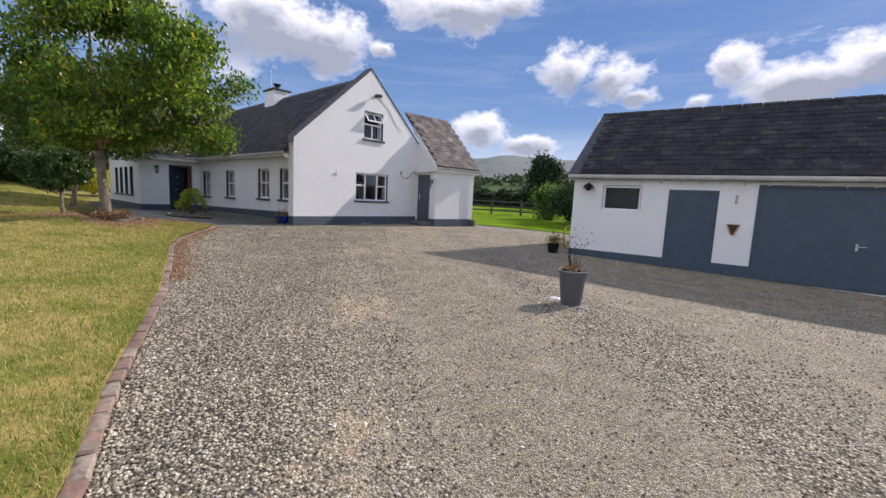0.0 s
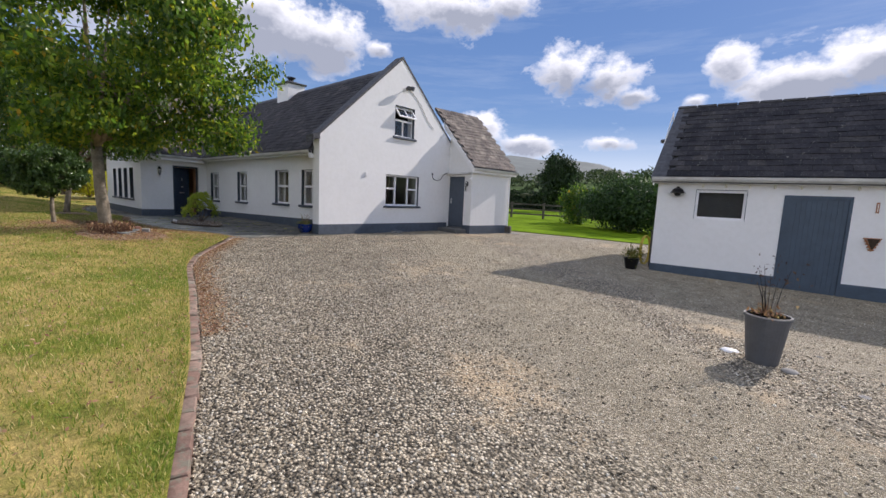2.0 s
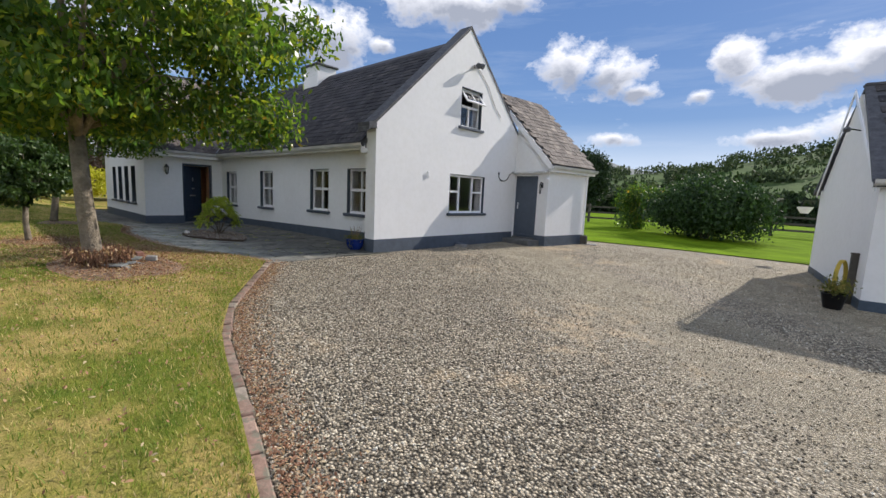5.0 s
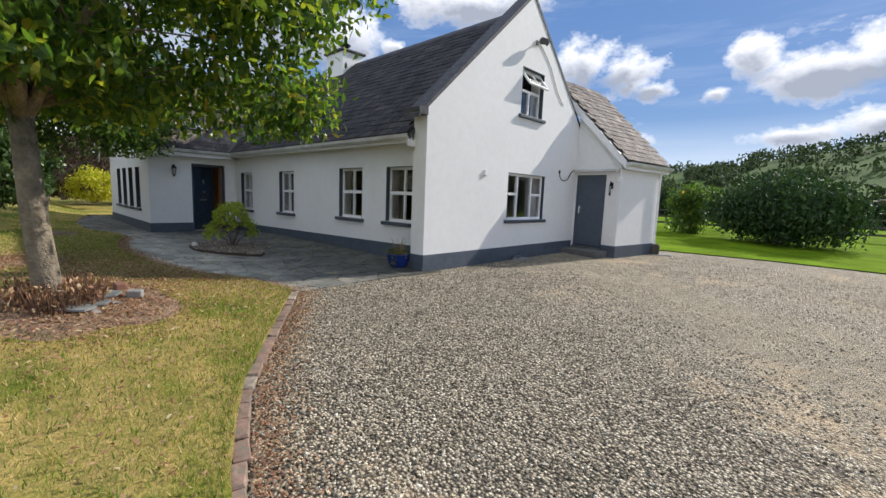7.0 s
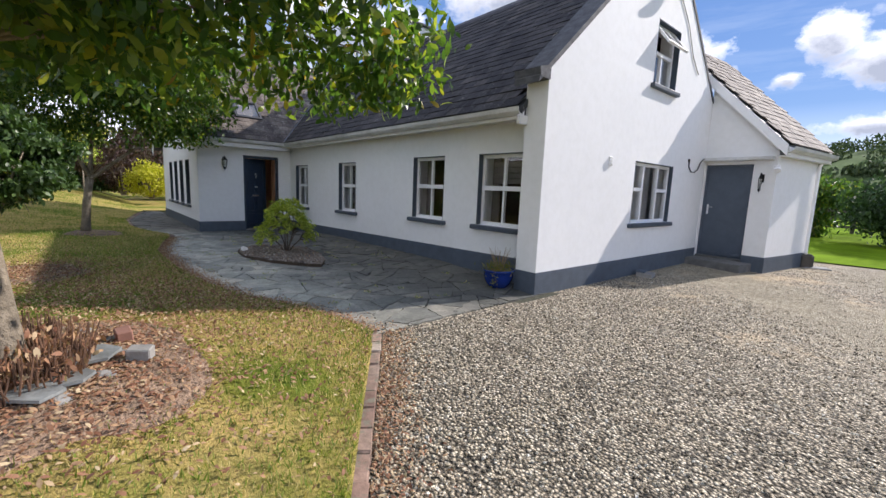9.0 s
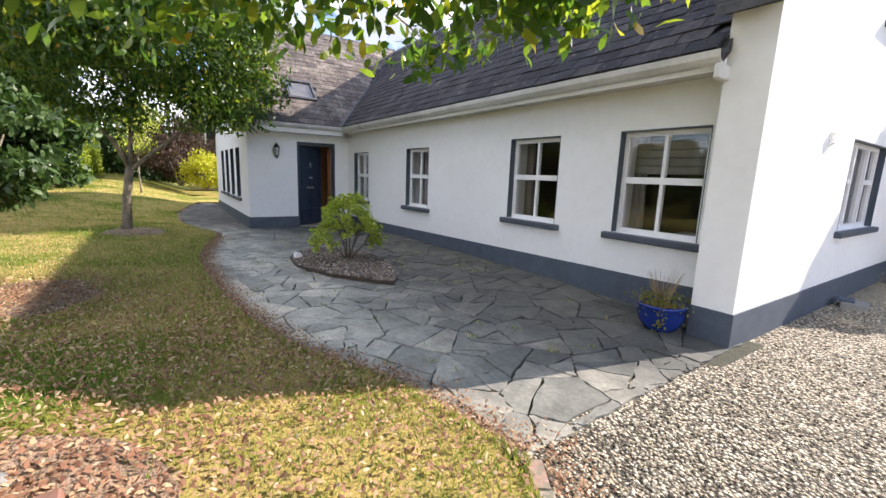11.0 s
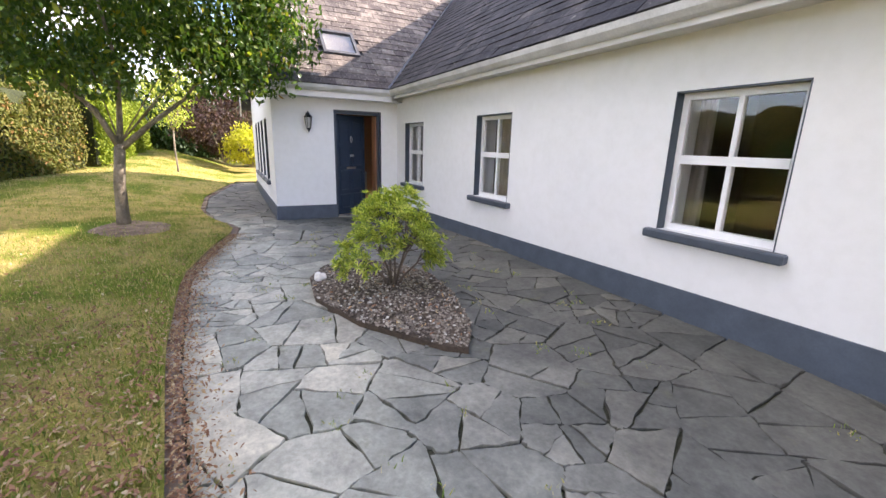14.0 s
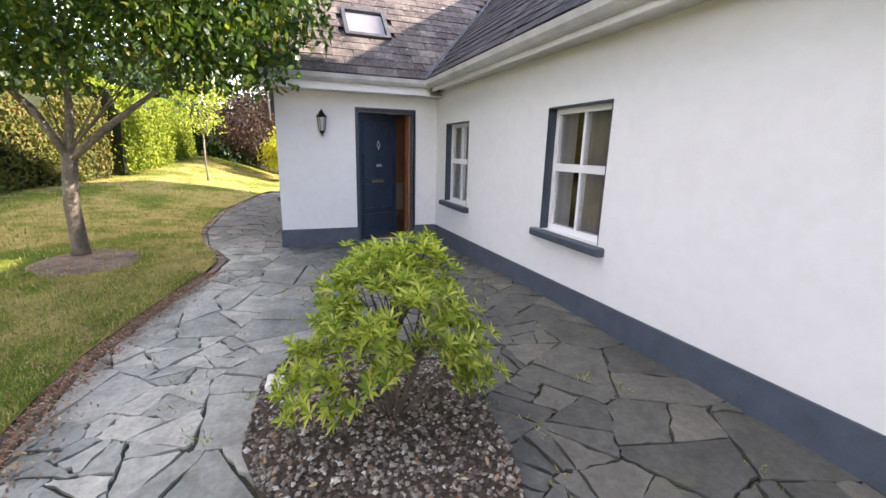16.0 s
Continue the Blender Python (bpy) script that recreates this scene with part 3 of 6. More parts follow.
WW = [(-24.6 - 1.05 * i, -24.0 - 1.05 * i, 1.0, 2.3) for i in range(4)]
part("wall_wing", wall_mesh([-29.2, -26.0, -23.15], lambda x: 2.8 + (3.2 - abs(x + 26.0)) * SLOPE, HOUSE_Z, WW, 4.86, 5.2, "x"), WHITE, house)
part("wall_back", boxes((-29.2, -13.75, 13.3, 13.6, HOUSE_Z, 2.8), (-29.2, -28.9, 5.2, 13.3, HOUSE_Z, 2.8)), WHITE, house)
# plinth paint, proud of the wall
part("plinth", boxes((-13.75, -13.385, 7.185, 13.05, HOUSE_Z, 0.65)), PLINTH, house)
part("plinth", prism([(-22.79, HOUSE_Z), (-13.75, HOUSE_Z), (-13.75, 0.755), (-20.6, 0.635), (-22.79, 0.61)], 7.315, 7.33, axis="y"), PLINTH, house, at=FRONT)
part("plinth", boxes((-22.8, -22.785, 4.845, 6.02, HOUSE_Z, 0.61), (-22.8, -22.785, 6.95, 7.315, HOUSE_Z, 0.61), (-29.2, -22.8, 4.845, 4.86, HOUSE_Z, 0.61)), PLINTH, house)


def roof_plane(name, corners, thick, mat, parent):
    """A slab under a polygon of points."""
    bm = bmesh.new()
    a = [bm.verts.new(c) for c in corners]
    b = [bm.verts.new((c[0], c[1], c[2] - thick)) for c in corners]
    bm.faces.new(a)
    bm.faces.new(b[::-1])
    for i in range(len(a)):
        j = (i + 1) % len(a)
        bm.faces.new((a[i], b[i], b[j], a[j]))
    bmesh.ops.recalc_face_normals(bm, faces=bm.faces)
    return part(name, bm, mat, parent)


roof = thing("roof", "", "")
roof.parent = house
WX, WRX = -22.5, -26.0
roof_plane("roof_deck", [(-13.72, EAVE_Y, EAVE_Z), (-13.72, RIDGE_Y, RIDGE_Z), (WRX, RIDGE_Y, RIDGE_Z), (WX, EAVE_Y, EAVE_Z)], 0.1, COPING, roof)
roof_plane("roof_deck", [(-13.72, 13.75, EAVE_Z), (-13.72, RIDGE_Y, RIDGE_Z), (WRX, RIDGE_Y, RIDGE_Z), (-29.5, 13.75, EAVE_Z)], 0.1, COPING, roof)
roof_plane("roof_deck", [(WX, 4.6, EAVE_Z), (WX, EAVE_Y, EAVE_Z), (WRX, RIDGE_Y, RIDGE_Z), (WRX, 4.6, RIDGE_Z)], 0.1, COPING, roof)
roof_plane("roof_deck", [(-29.5, 4.6, EAVE_Z), (-29.5, 13.75, EAVE_Z), (WRX, RIDGE_Y, RIDGE_Z), (WRX, 4.6, RIDGE_Z)], 0.1, COPING, roof)

# gable coping
bm = bmesh.new()
for s in (-1, 1):
    yy = [10.4 + s * 3.42, 10.4]
    pts = [(yy[0], gable_top(yy[0]) - 0.02), (yy[1], 6.28), (yy[1], 6.37), (yy[0], gable_top(yy[0]) + 0.06)]
    prism(pts, -13.79, -13.385, bm, "x")
part("coping", bm, COPING, house)

# porch, turned a little
porch = thing("porch", "", "", pose(-13.4, 13.08, 0, 0, 0, -7.5))
porch.parent = house
part("porch_wall", wall_mesh([0.0, 1.34], lambda u: 4.28 - u * 1.0, HOUSE_Z, [(0.03, 0.94, 0.5, 2.49)], 0, 0.3, "x"), WHITE, porch)
part("porch_wall", wall_mesh([0.3, 2.2], lambda u: 2.82, HOUSE_Z, [], 1.04, 1.34, "y"), WHITE, porch)
part("porch_plinth", boxes((0.94, 1.355, -0.015, 0.0, HOUSE_Z, 0.62), (1.34, 1.355, 0.0, 2.2, HOUSE_Z, 0.62)), PLINTH, porch)
roof_plane("porch_roof", [(1.5, -0.1, 2.84), (1.5, 2.4, 2.84), (-0.95, 2.4, 5.3), (-0.95, -0.1, 5.3)], 0.1, COPING, porch)

# chimney
chim = thing("chimney", "", "", pose(-20.85, 10.3, 5.45))
chim.parent = house
part("chimney_wall", boxes((-0.5, 0.5, -0.4, 0.4, -0.3, 0.95)), WHITE, chim)
part("cap", boxes((-0.58, 0.58, -0.48, 0.48, 0.95, 1.03), bev=0.02), COPING, chim)
part("chimney_pot", lathe([(0.14, 1.03), (0.12, 1.2), (0.13, 1.25), (0.13, 1.27), (0.2, 1.29), (0.2, 1.33), (0.05, 1.36)], 14), BLACKM, chim, "dark metal cowl")
part("aerial", tube(tube(bmesh.new(), [(-0.6, 0, 0.2), (-0.6, 0, 2.1)], 0.015, 6), [(-0.95, 0, 2.0), (-0.25, 0, 2.0)], 0.008, 5), STEEL, chim)

# garage
GA = pose(-5.08, 11.05, 0, 0, 0, 8)
garage = thing("garage", "low white garage with grey-blue doors and an old slate roof", "garage", GA)
GO = [(0.78, 1.72, 1.41, 2.06), (2.34, 3.38, 0.0, 1.99), (4.1, 7.3, 0.0, 2.14)]
part("garage_wall", wall_mesh([0, 9.5], lambda u: 2.32, -0.2, GO, 0, 0.3, "x"), WHITE, garage)
part("garage_wall", wall_mesh([0.3, 2.40, 4.8], lambda u: 4.20 - abs(u - 2.40) * 0.76, -0.2, [], 0, 0.3, "y"), WHITE, garage)
part("garage_wall", wall_mesh([0.3, 2.40, 4.8], lambda u: 4.20 - abs(u - 2.40) * 0.76, -0.2, [], 9.2, 9.5, "y"), WHITE, garage)
part("garage_wall", boxes((0, 9.5, 4.8, 5.1, -0.2, 2.32)), WHITE, garage)
roof_plane("garage_roof", [(-0.12, -0.18, 2.3), (9.7, -0.18, 2.3), (9.7, 2.40, 4.36), (0.04, 2.40, 4.36)], 0.1, COPING, garage)
roof_plane("garage_roof", [(-0.12, 5.28, 2.3), (9.7, 5.28, 2.3), (9.7, 2.40, 4.36), (0.04, 2.40, 4.36)], 0.1, COPING, garage)

# ---- windows, doors, gutters ----
def window(parent, m, w, h, layout="cross", reveal=0.09, sill=True, name="window"):
    """Origin at the opening's lower corner on the wall's face, x along the wall, y inward."""
    win = new(name)
    win.parent, win.matrix_basis = parent, m
    r = reveal
    part("reveal", boxes((-0.004, 0.004, -0.003, r - 0.001, 0, h - 0.004), (w - 0.004, w + 0.004, -0.003, r - 0.001, 0, h - 0.004), (-0.004, w + 0.004, -0.003, r - 0.001, h - 0.004, h + 0.008)), TRIM, win, "dark blue painted reveal")
    f, d0, d1 = 0.055, r, r + 0.06
    bars = [(0, f, d0, d1, 0, h), (w - f, w, d0, d1, 0, h), (f, w - f, d0, d1, 0, f), (f, w - f, d0, d1, h - f, h)]
    cells = []
    if layout == "cross":
        mid = h * 0.53
        bars += [(f, w - f, d0 - 0.008, d1, mid - 0.035, mid + 0.035), (w / 2 - 0.018, w / 2 + 0.018, d0 + 0.005, d1, f, mid - 0.035), (w / 2 - 0.018, w / 2 + 0.018, d0 + 0.005, d1, mid + 0.035, h - f)]
        cells = [(f, w / 2 - 0.018, f, mid - 0.035), (w / 2 + 0.018, w - f, f, mid - 0.035), (f, w / 2 - 0.018, mid + 0.035, h - f), (w / 2 + 0.018, w - f, mid + 0.035, h - f)]
    elif layout == "triple":
        a, b, mid = w * 0.3, w * 0.68, h * 0.56
        bars += [(a - 0.03, a + 0.03, d0 - 0.005, d1, f, h - f), (b - 0.03, b + 0.03, d0 - 0.005, d1, f, h - f), (f, a - 0.03, d0, d1, mid - 0.03, mid + 0.03), (b + 0.03, w - f, d0, d1, mid - 0.03, mid + 0.03)]
        cells = [(f, a - 0.03, f, mid - 0.03), (f, a - 0.03, mid + 0.03, h - f), (a + 0.03, b - 0.03, f, h - f), (b + 0.03, w - f, f, mid - 0.03), (b + 0.03, w - f, mid + 0.03, h - f)]
    elif layout == "upper":
        mid = h * 0.55
        bars += [(f, w - f, d0, d1, mid - 0.03, mid + 0.03), (w / 2 - 0.018, w / 2 + 0.018, d0, d1, f, mid - 0.03)]
        cells = [(f, w / 2 - 0.018, f, mid - 0.03), (w / 2 + 0.018, w - f, f, mid - 0.03)]
    else:
        cells = [(f, w - f, f, h - f)]
    part("window_frame", boxes(*bars), UPVC, win, kind="")
    for c in cells:
        part("pane", boxes((c[0], c[1], (d0 + d1) / 2, (d0 + d1) / 2 + 0.006, c[2], c[3])), GLASS, win).visible_shadow = False
    if sill:
        part("window_sill", boxes((-0.09, w + 0.09, -0.075, r, -0.075, -0.001), bev=0.012), SILL, win, "dark blue painted sill")
    return win


def facing_x(x, y, z):
    return pose(x, y, z, 0, 0, 90)


for u0, u1, z0, z1 in LW:
    window(house, FRONT @ pose(u0, 7.33, z0), u1 - u0, z1 - z0)
for u0, u1, z0, z1 in WW:
    window(house, pose(u0, 4.86, z0), u1 - u0, z1 - z0, "single", 0.16)
u0, u1, z0, z1 = GW[0]
window(house, facing_x(-13.4, u0, z0), u1 - u0, z1 - z0, "triple", 0.07)
u0, u1, z0, z1 = GW[1]
up = window(house, facing_x(-13.4, u0, z0), u1 - u0, z1 - z0, "upper", 0.1)
W = u1 - u0
# top-hung sash standing open
sash = [(0.05, W - 0.05, -0.02, 0.02, -0.42, -0.37), (0.05, W - 0.05, -0.02, 0.02, -0.05, 0.0), (0.05, 0.10, -0.02, 0.02, -0.37, -0.05), (W - 0.10, W - 0.05, -0.02, 0.02, -0.37, -0.05), (W / 2 - 0.015, W / 2 + 0.015, -0.015, 0.015, -0.37, -0.05)]
part("sash", boxes(*sash), UPVC, up, "white sash propped open", at=pose(0, 0.09, z1 - z0 - 0.05, -38))
part("pane", boxes((0.10, W - 0.10, -0.003, 0.003, -0.37, -0.05)), GLASS, up, at=pose(0, 0.09, z1 - z0 - 0.05, -38))

# rooms behind the glass
part("room_floor", boxes((-28.85, -13.8, 7.75, 13.2, 0.2, 0.34), (-28.85, -23.15, 5.25, 7.75, 0.2, 0.34)), plain("oak_floor", (0.22, 0.12, 0.06), 0.4, var=0.3), kind="structure")
part("room_ceiling", boxes((-28.8, -13.8, 7.7, 13.2, 2.62, 2.70), (-28.8, -23.2, 5.25, 7.7, 2.62, 2.70)), plain("ceiling_paint", (0.7, 0.68, 0.64), 0.9), kind="structure")
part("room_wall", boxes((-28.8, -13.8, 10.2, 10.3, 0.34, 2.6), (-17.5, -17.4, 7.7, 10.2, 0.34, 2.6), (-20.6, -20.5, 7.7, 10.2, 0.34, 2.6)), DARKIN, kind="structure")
PEACH = plain("peach_wall_paint", (0.68, 0.42, 0.26), 0.85, var=0.08)
part("hall_wall", boxes((-25.6, -25.5, 5.3, 8.6, 0.34, 2.6), (-25.5, -23.2, 7.75, 7.85, 0.34, 2.6)), PEACH, kind="structure")
rad = thing("radiator", "white panel radiator on the hall wall", "radiator", pose(-25.49, 6.9, 0.5))
part("panel", boxes(*[(0.0, 0.07, 0.06 * k, 0.06 * k + 0.05, 0.0, 0.6) for k in range(9)], (0.01, 0.06, 0, 0.53, 0.03, 0.57)), UPVC, rad)


def curtain(x, y, z, w, h, label):
    bm, n = bmesh.new(), 24
    lo, hi = [], []
    for i in range(n + 1):
        px, py = w * i / n, 0.035 * math.sin(i * 1.9)
        lo.append(bm.verts.new((px, py, 0)))
        hi.append(bm.verts.new((px * 0.95, py * 0.6, h)))
    for i in range(n):
        bm.faces.new((lo[i], lo[i + 1], hi[i + 1], hi[i]))
    c = thing("curtain", label, "curtain", pose(x, y, z))
    part("cloth", bm, CURTAIN, c, smooth=True)
    part("heading", boxes((0, w, -0.02, 0.02, h, h + 0.05)), CURTAIN, c)


curtain(-19.60, 7.80, 1.0, 0.32, 1.35, "pale curtain drawn aside behind a cottage window")
curtain(-22.33, 7.80, 1.0, 0.5, 1.3, "pale curtain half across a small window")
curtain(-16.60, 7.80, 1.0, 0.14, 1.35, "pale curtain drawn aside behind a cottage window")
curtain(-14.84, 7.80, 1.0, 0.16, 1.35, "pale curtain drawn aside behind a cottage window")
bl = thing("roman_blind", "pale striped roman blind gathered in a window", "blind", pose(-14.8, 7.76, 1.86))
for k in range(4):
    part("fold", boxes((0, 0.85, -0.02 + 0.006 * k, 0.02, 0.09 * k, 0.09 * k + 0.085), bev=0.01), CURTAIN, bl)
clutter = thing("storage_box", "low red and grey box on the inner sill", "box", pose(-14.25, 7.80, 1.02))
part("body", boxes((0, 0.3, 0, 0.2, 0, 0.2), bev=0.01), plain("red_cloth", (0.3, 0.03, 0.03), 0.8), clutter)
part("lid", boxes((-0.01, 0.31, -0.01, 0.21, 0.2, 0.22)), CONC, clutter)

# front door, ajar
fd = new("door")
fd.parent, fd.matrix_basis = house, facing_x(-22.8, 6.02, 0.33)
fw, fh = 0.93, 2.12
part("door_frame", boxes((0, 0.04, 0.05, 0.14, 0, fh), (fw - 0.04, fw, 0.05, 0.14, 0, fh), (0.04, fw - 0.04, 0.05, 0.14, fh - 0.05, fh)), TRIM, fd)
part("door_reveal", boxes((-0.02, 0.0, -0.003, 0.14, 0, fh), (fw, fw + 0.02, -0.003, 0.14, 0, fh), (-0.02, fw + 0.02, -0.003, 0.14, fh, fh + 0.02)), TRIM, fd)
part("door_sill", boxes((0.02, fw - 0.02, -0.03, 0.16, -0.02, 0.03), bev=0.008), CONC, fd, "pale door sill")
leafm = pose(0.045, 0.135, 0.035, 0, 0, 31)
part("door_leaf", boxes((0, 0.83, 0, 0.045, 0, 2.03)), DOORF, fd, "dark blue panelled leaf ajar", at=leafm)
bm = bmesh.new()
for r, (a, b) in enumerate(((0.12, 0.42), (0.50, 0.92), (1.00, 1.40), (1.48, 1.92))):
    for c in ((0.08, 0.37), (0.43, 0.72)):
        for q in ((c[0], c[1], a, a + 0.022), (c[0], c[1], b - 0.022, b), (c[0], c[0] + 0.022, a + 0.022, b - 0.022), (c[1] - 0.022, c[1], a + 0.022, b - 0.022)):
            box(bm, q[0], q[1], -0.022, 0.0, q[2], q[3])
part("door_panel", bm, DOORF, fd, kind="stuff", at=leafm)
for x in (0.37, 0.43):
    part("door_knob", lathe([(0.012, 0), (0.012, 0.02), (0.026, 0.03), (0.026, 0.045), (0.01, 0.055)], 12), STEEL, fd, "bright round knob", at=leafm @ pose(x, -0.0, 1.22, 90))
part("door_knocker", tube(bmesh.new(), [(0.40, -0.02, 1.62), (0.37, -0.03, 1.55), (0.40, -0.03, 1.48), (0.43, -0.03, 1.55), (0.40, -0.02, 1.62)], 0.009, 6), STEEL, fd, "steel ring knocker", at=leafm)
part("letter_plate", boxes((0.27, 0.53, -0.018, -0.004, 0.94, 0.985), bev=0.004), STEEL, fd, "worn metal letter plate", at=leafm)

part("door_lining", boxes((fw - 0.06, fw - 0.04, 0.14, 0.38, 0.03, fh - 0.05), (0.02, 0.04, 0.18, 0.38, 0.03, fh - 0.05)), WOOD, fd, "varnished reddish wood lining")
# side door in the porch
pd = new("door")
pd.parent, pd.matrix_basis = porch, pose(0.03, 0, 0.5)
part("door_frame", boxes((0, 0.04, 0.05, 0.12, 0, 1.99), (0.87, 0.91, 0.05, 0.12, 0, 1.99), (0.04, 0.87, 0.05, 0.12, 1.95, 1.99)), DOORP, pd)
part("door_leaf", boxes((0.04, 0.87, 0.07, 0.115, 0.012, 1.95)), DOORP, pd)
part("door_sill", boxes((0.0, 0.91, -0.02, 0.3, -0.03, 0.01)), STEPC, pd)
part("weather_bar", boxes((0.05, 0.86, 0.045, 0.07, 0.05, 0.10), bev=0.008), DOORP, pd)
part("handle_plate", boxes((0.09, 0.125, 0.055, 0.07, 0.92, 1.14), bev=0.006), UPVC, pd, "white handle plate")
part("handle", tube(bmesh.new(), [(0.107, 0.07, 1.08), (0.107, 0.02, 1.08), (0.22, 0.02, 1.08)], 0.009, 8), STEEL, pd, "steel lever handle")
part("letter_plate", boxes((0.33, 0.59, 0.06, 0.07, 0.75, 0.79), bev=0.003), DOORP, pd)

# gutters, fascias and soffits
GUT = [(0.0, 0.115), (0.012, 0.06), (0.05, 0.02), (0.10, 0.01), (0.115, 0.115), (0.105, 0.115), (0.095, 0.03), (0.05, 0.035), (0.022, 0.065), (0.012, 0.115)]
part("gutter", prism([(7.0 + a, 2.75 + b) for a, b in GUT], -22.45, -13.72, axis="x"), GUTTER, house)
part("fascia", boxes((-22.42, -13.72, 7.116, 7.14, 2.72, 2.86)), UPVC, house)
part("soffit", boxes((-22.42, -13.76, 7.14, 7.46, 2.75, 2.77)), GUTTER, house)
part("gutter", prism([(-22.38 - a, 2.75 + b) for a, b in GUT], 4.45, 7.08, axis="y"), GUTTER, house)
part("fascia", boxes((-22.525, -22.50, 4.5, 7.1, 2.66, 2.86)), UPVC, house)
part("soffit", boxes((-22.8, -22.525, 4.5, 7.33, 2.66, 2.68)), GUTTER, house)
part("gutter_end", boxes((-13.76, -13.70, 7.02, 7.20, 2.64, 2.76), bev=0.01), GUTTER, house)
for s in (-1, 1):
    bm = bmesh.new()
    a, b = -26 + s * 3.5, -26
    prism([(a, EAVE_Z - 0.30), (b, RIDGE_Z - 0.22), (b, RIDGE_Z), (a, EAVE_Z)], 4.55, 4.58, bm, "y")
    part("bargeboard", bm, UPVC, house)
part("downpipe", tube(bmesh.new(), [(1.47, 2.12, 2.72), (1.39, 2.12, 2.55), (1.39, 2.12, 0.35)], 0.035, 10), UPVC, porch, "white downpipe")
# porch eaves, verge board and door ledge
part("gutter", prism([(1.62 - a, 2.68 + b) for a, b in GUT], -0.12, 2.42, axis="y"), GUTTER, porch)
part("fascia", boxes((1.48, 1.502, -0.1, 2.4, 2.62, 2.80)), UPVC, porch)
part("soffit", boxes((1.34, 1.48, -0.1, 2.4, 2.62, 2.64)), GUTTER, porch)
bm = prism([(1.5, 2.62), (-0.3, 4.42), (-0.3, 4.64), (1.5, 2.84)], -0.13, -0.10, axis="y")
part("bargeboard", bm, UPVC, porch)
part("door_ledge", boxes((-0.2, 1.3, -0.17, 0.0, 2.56, 2.63), bev=0.01), GUTTER, porch, "weathered ledge over the door")
part("door_step", boxes((-0.25, 1.15, -0.55, 0.0, 0.22, 0.47), bev=0.015), STEPC, porch, "worn concrete step")

# coping foot on the corner and ridge
part("kneeler", prism([(7.0, 3.18), (7.2, 3.18), (7.2, 3.36), (6.98, 3.30)], -13.8, -13.38, axis="x"), COPING, house)
bm = bmesh.new()
for k in range(27):
    x = -13.8 - 0.45 * k
    prism([(10.4 - 0.16, RIDGE_Z - 0.10), (10.4, RIDGE_Z + 0.05), (10.4 + 0.16, RIDGE_Z - 0.10), (10.4, RIDGE_Z - 0.02)], x - 0.44, x, bm, "x")
part("ridge_tiles", bm, COPING, roof, kind="stuff")
bm = bmesh.new()
for k in range(14):
    y = 4.6 + 0.42 * k
    prism([(WRX - 0.16, RIDGE_Z - 0.10), (WRX, RIDGE_Z + 0.05), (WRX + 0.16, RIDGE_Z - 0.10), (WRX, RIDGE_Z - 0.02)], y, y + 0.41, bm, "y")
part("ridge_tiles", bm, COPING, roof, kind="stuff")
VAL = plain("valley_lead", (0.42, 0.42, 0.42), 0.6, var=0.25)
bm = bmesh.new()
a, b, n1 = Vector((WX, EAVE_Y, EAVE_Z + 0.06)), Vector((WRX, RIDGE_Y, RIDGE_Z + 0.05)), Vector((0.075, 0.075, 0))
q = [bm.verts.new(v) for v in (a - n1 * Vector((1, -1, 0)), a + n1 * Vector((1, -1, 0)), b + n1 * Vector((1, -1, 0)), b - n1 * Vector((1, -1, 0)))]
q2 = [bm.verts.new(v.co + Vector((0, 0, -0.04))) for v in q]
bm.faces.new(q), bm.faces.new(q2[::-1])
for i in range(4):
    bm.faces.new((q[i], q2[i], q2[(i + 1) % 4], q[(i + 1) % 4]))
bmesh.ops.recalc_face_normals(bm, faces=bm.faces)
part("valley", bm, VAL, roof, "pale lead valley strip")

# skylight in the wing roof
sl = new("skylight")
ang = math.degrees(math.atan2(RIDGE_Z - EAVE_Z, 3.5))
sl.parent, sl.matrix_basis = roof, pose(-22.5, 6.30, EAVE_Z, 0, 0, 90) @ pose(0, 0, 0, ang)
part("skylight_frame", boxes((-0.36, 0.36, 0.95, 1.02, 0.0, 0.09), (-0.36, 0.36, 1.68, 1.76, 0.0, 0.09), (-0.36, -0.30, 1.02, 1.68, 0.0, 0.09), (0.30, 0.36, 1.02, 1.68, 0.0, 0.09)), COPING, sl)
part("pane", boxes((-0.30, 0.30, 1.02, 1.68, 0.05, 0.06)), GLASS, sl)
part("blind", boxes((-0.30, 0.30, 1.02, 1.68, 0.02, 0.03)), plain("white_blind", (0.36, 0.33, 0.29), 0.7, var=0.05), sl)


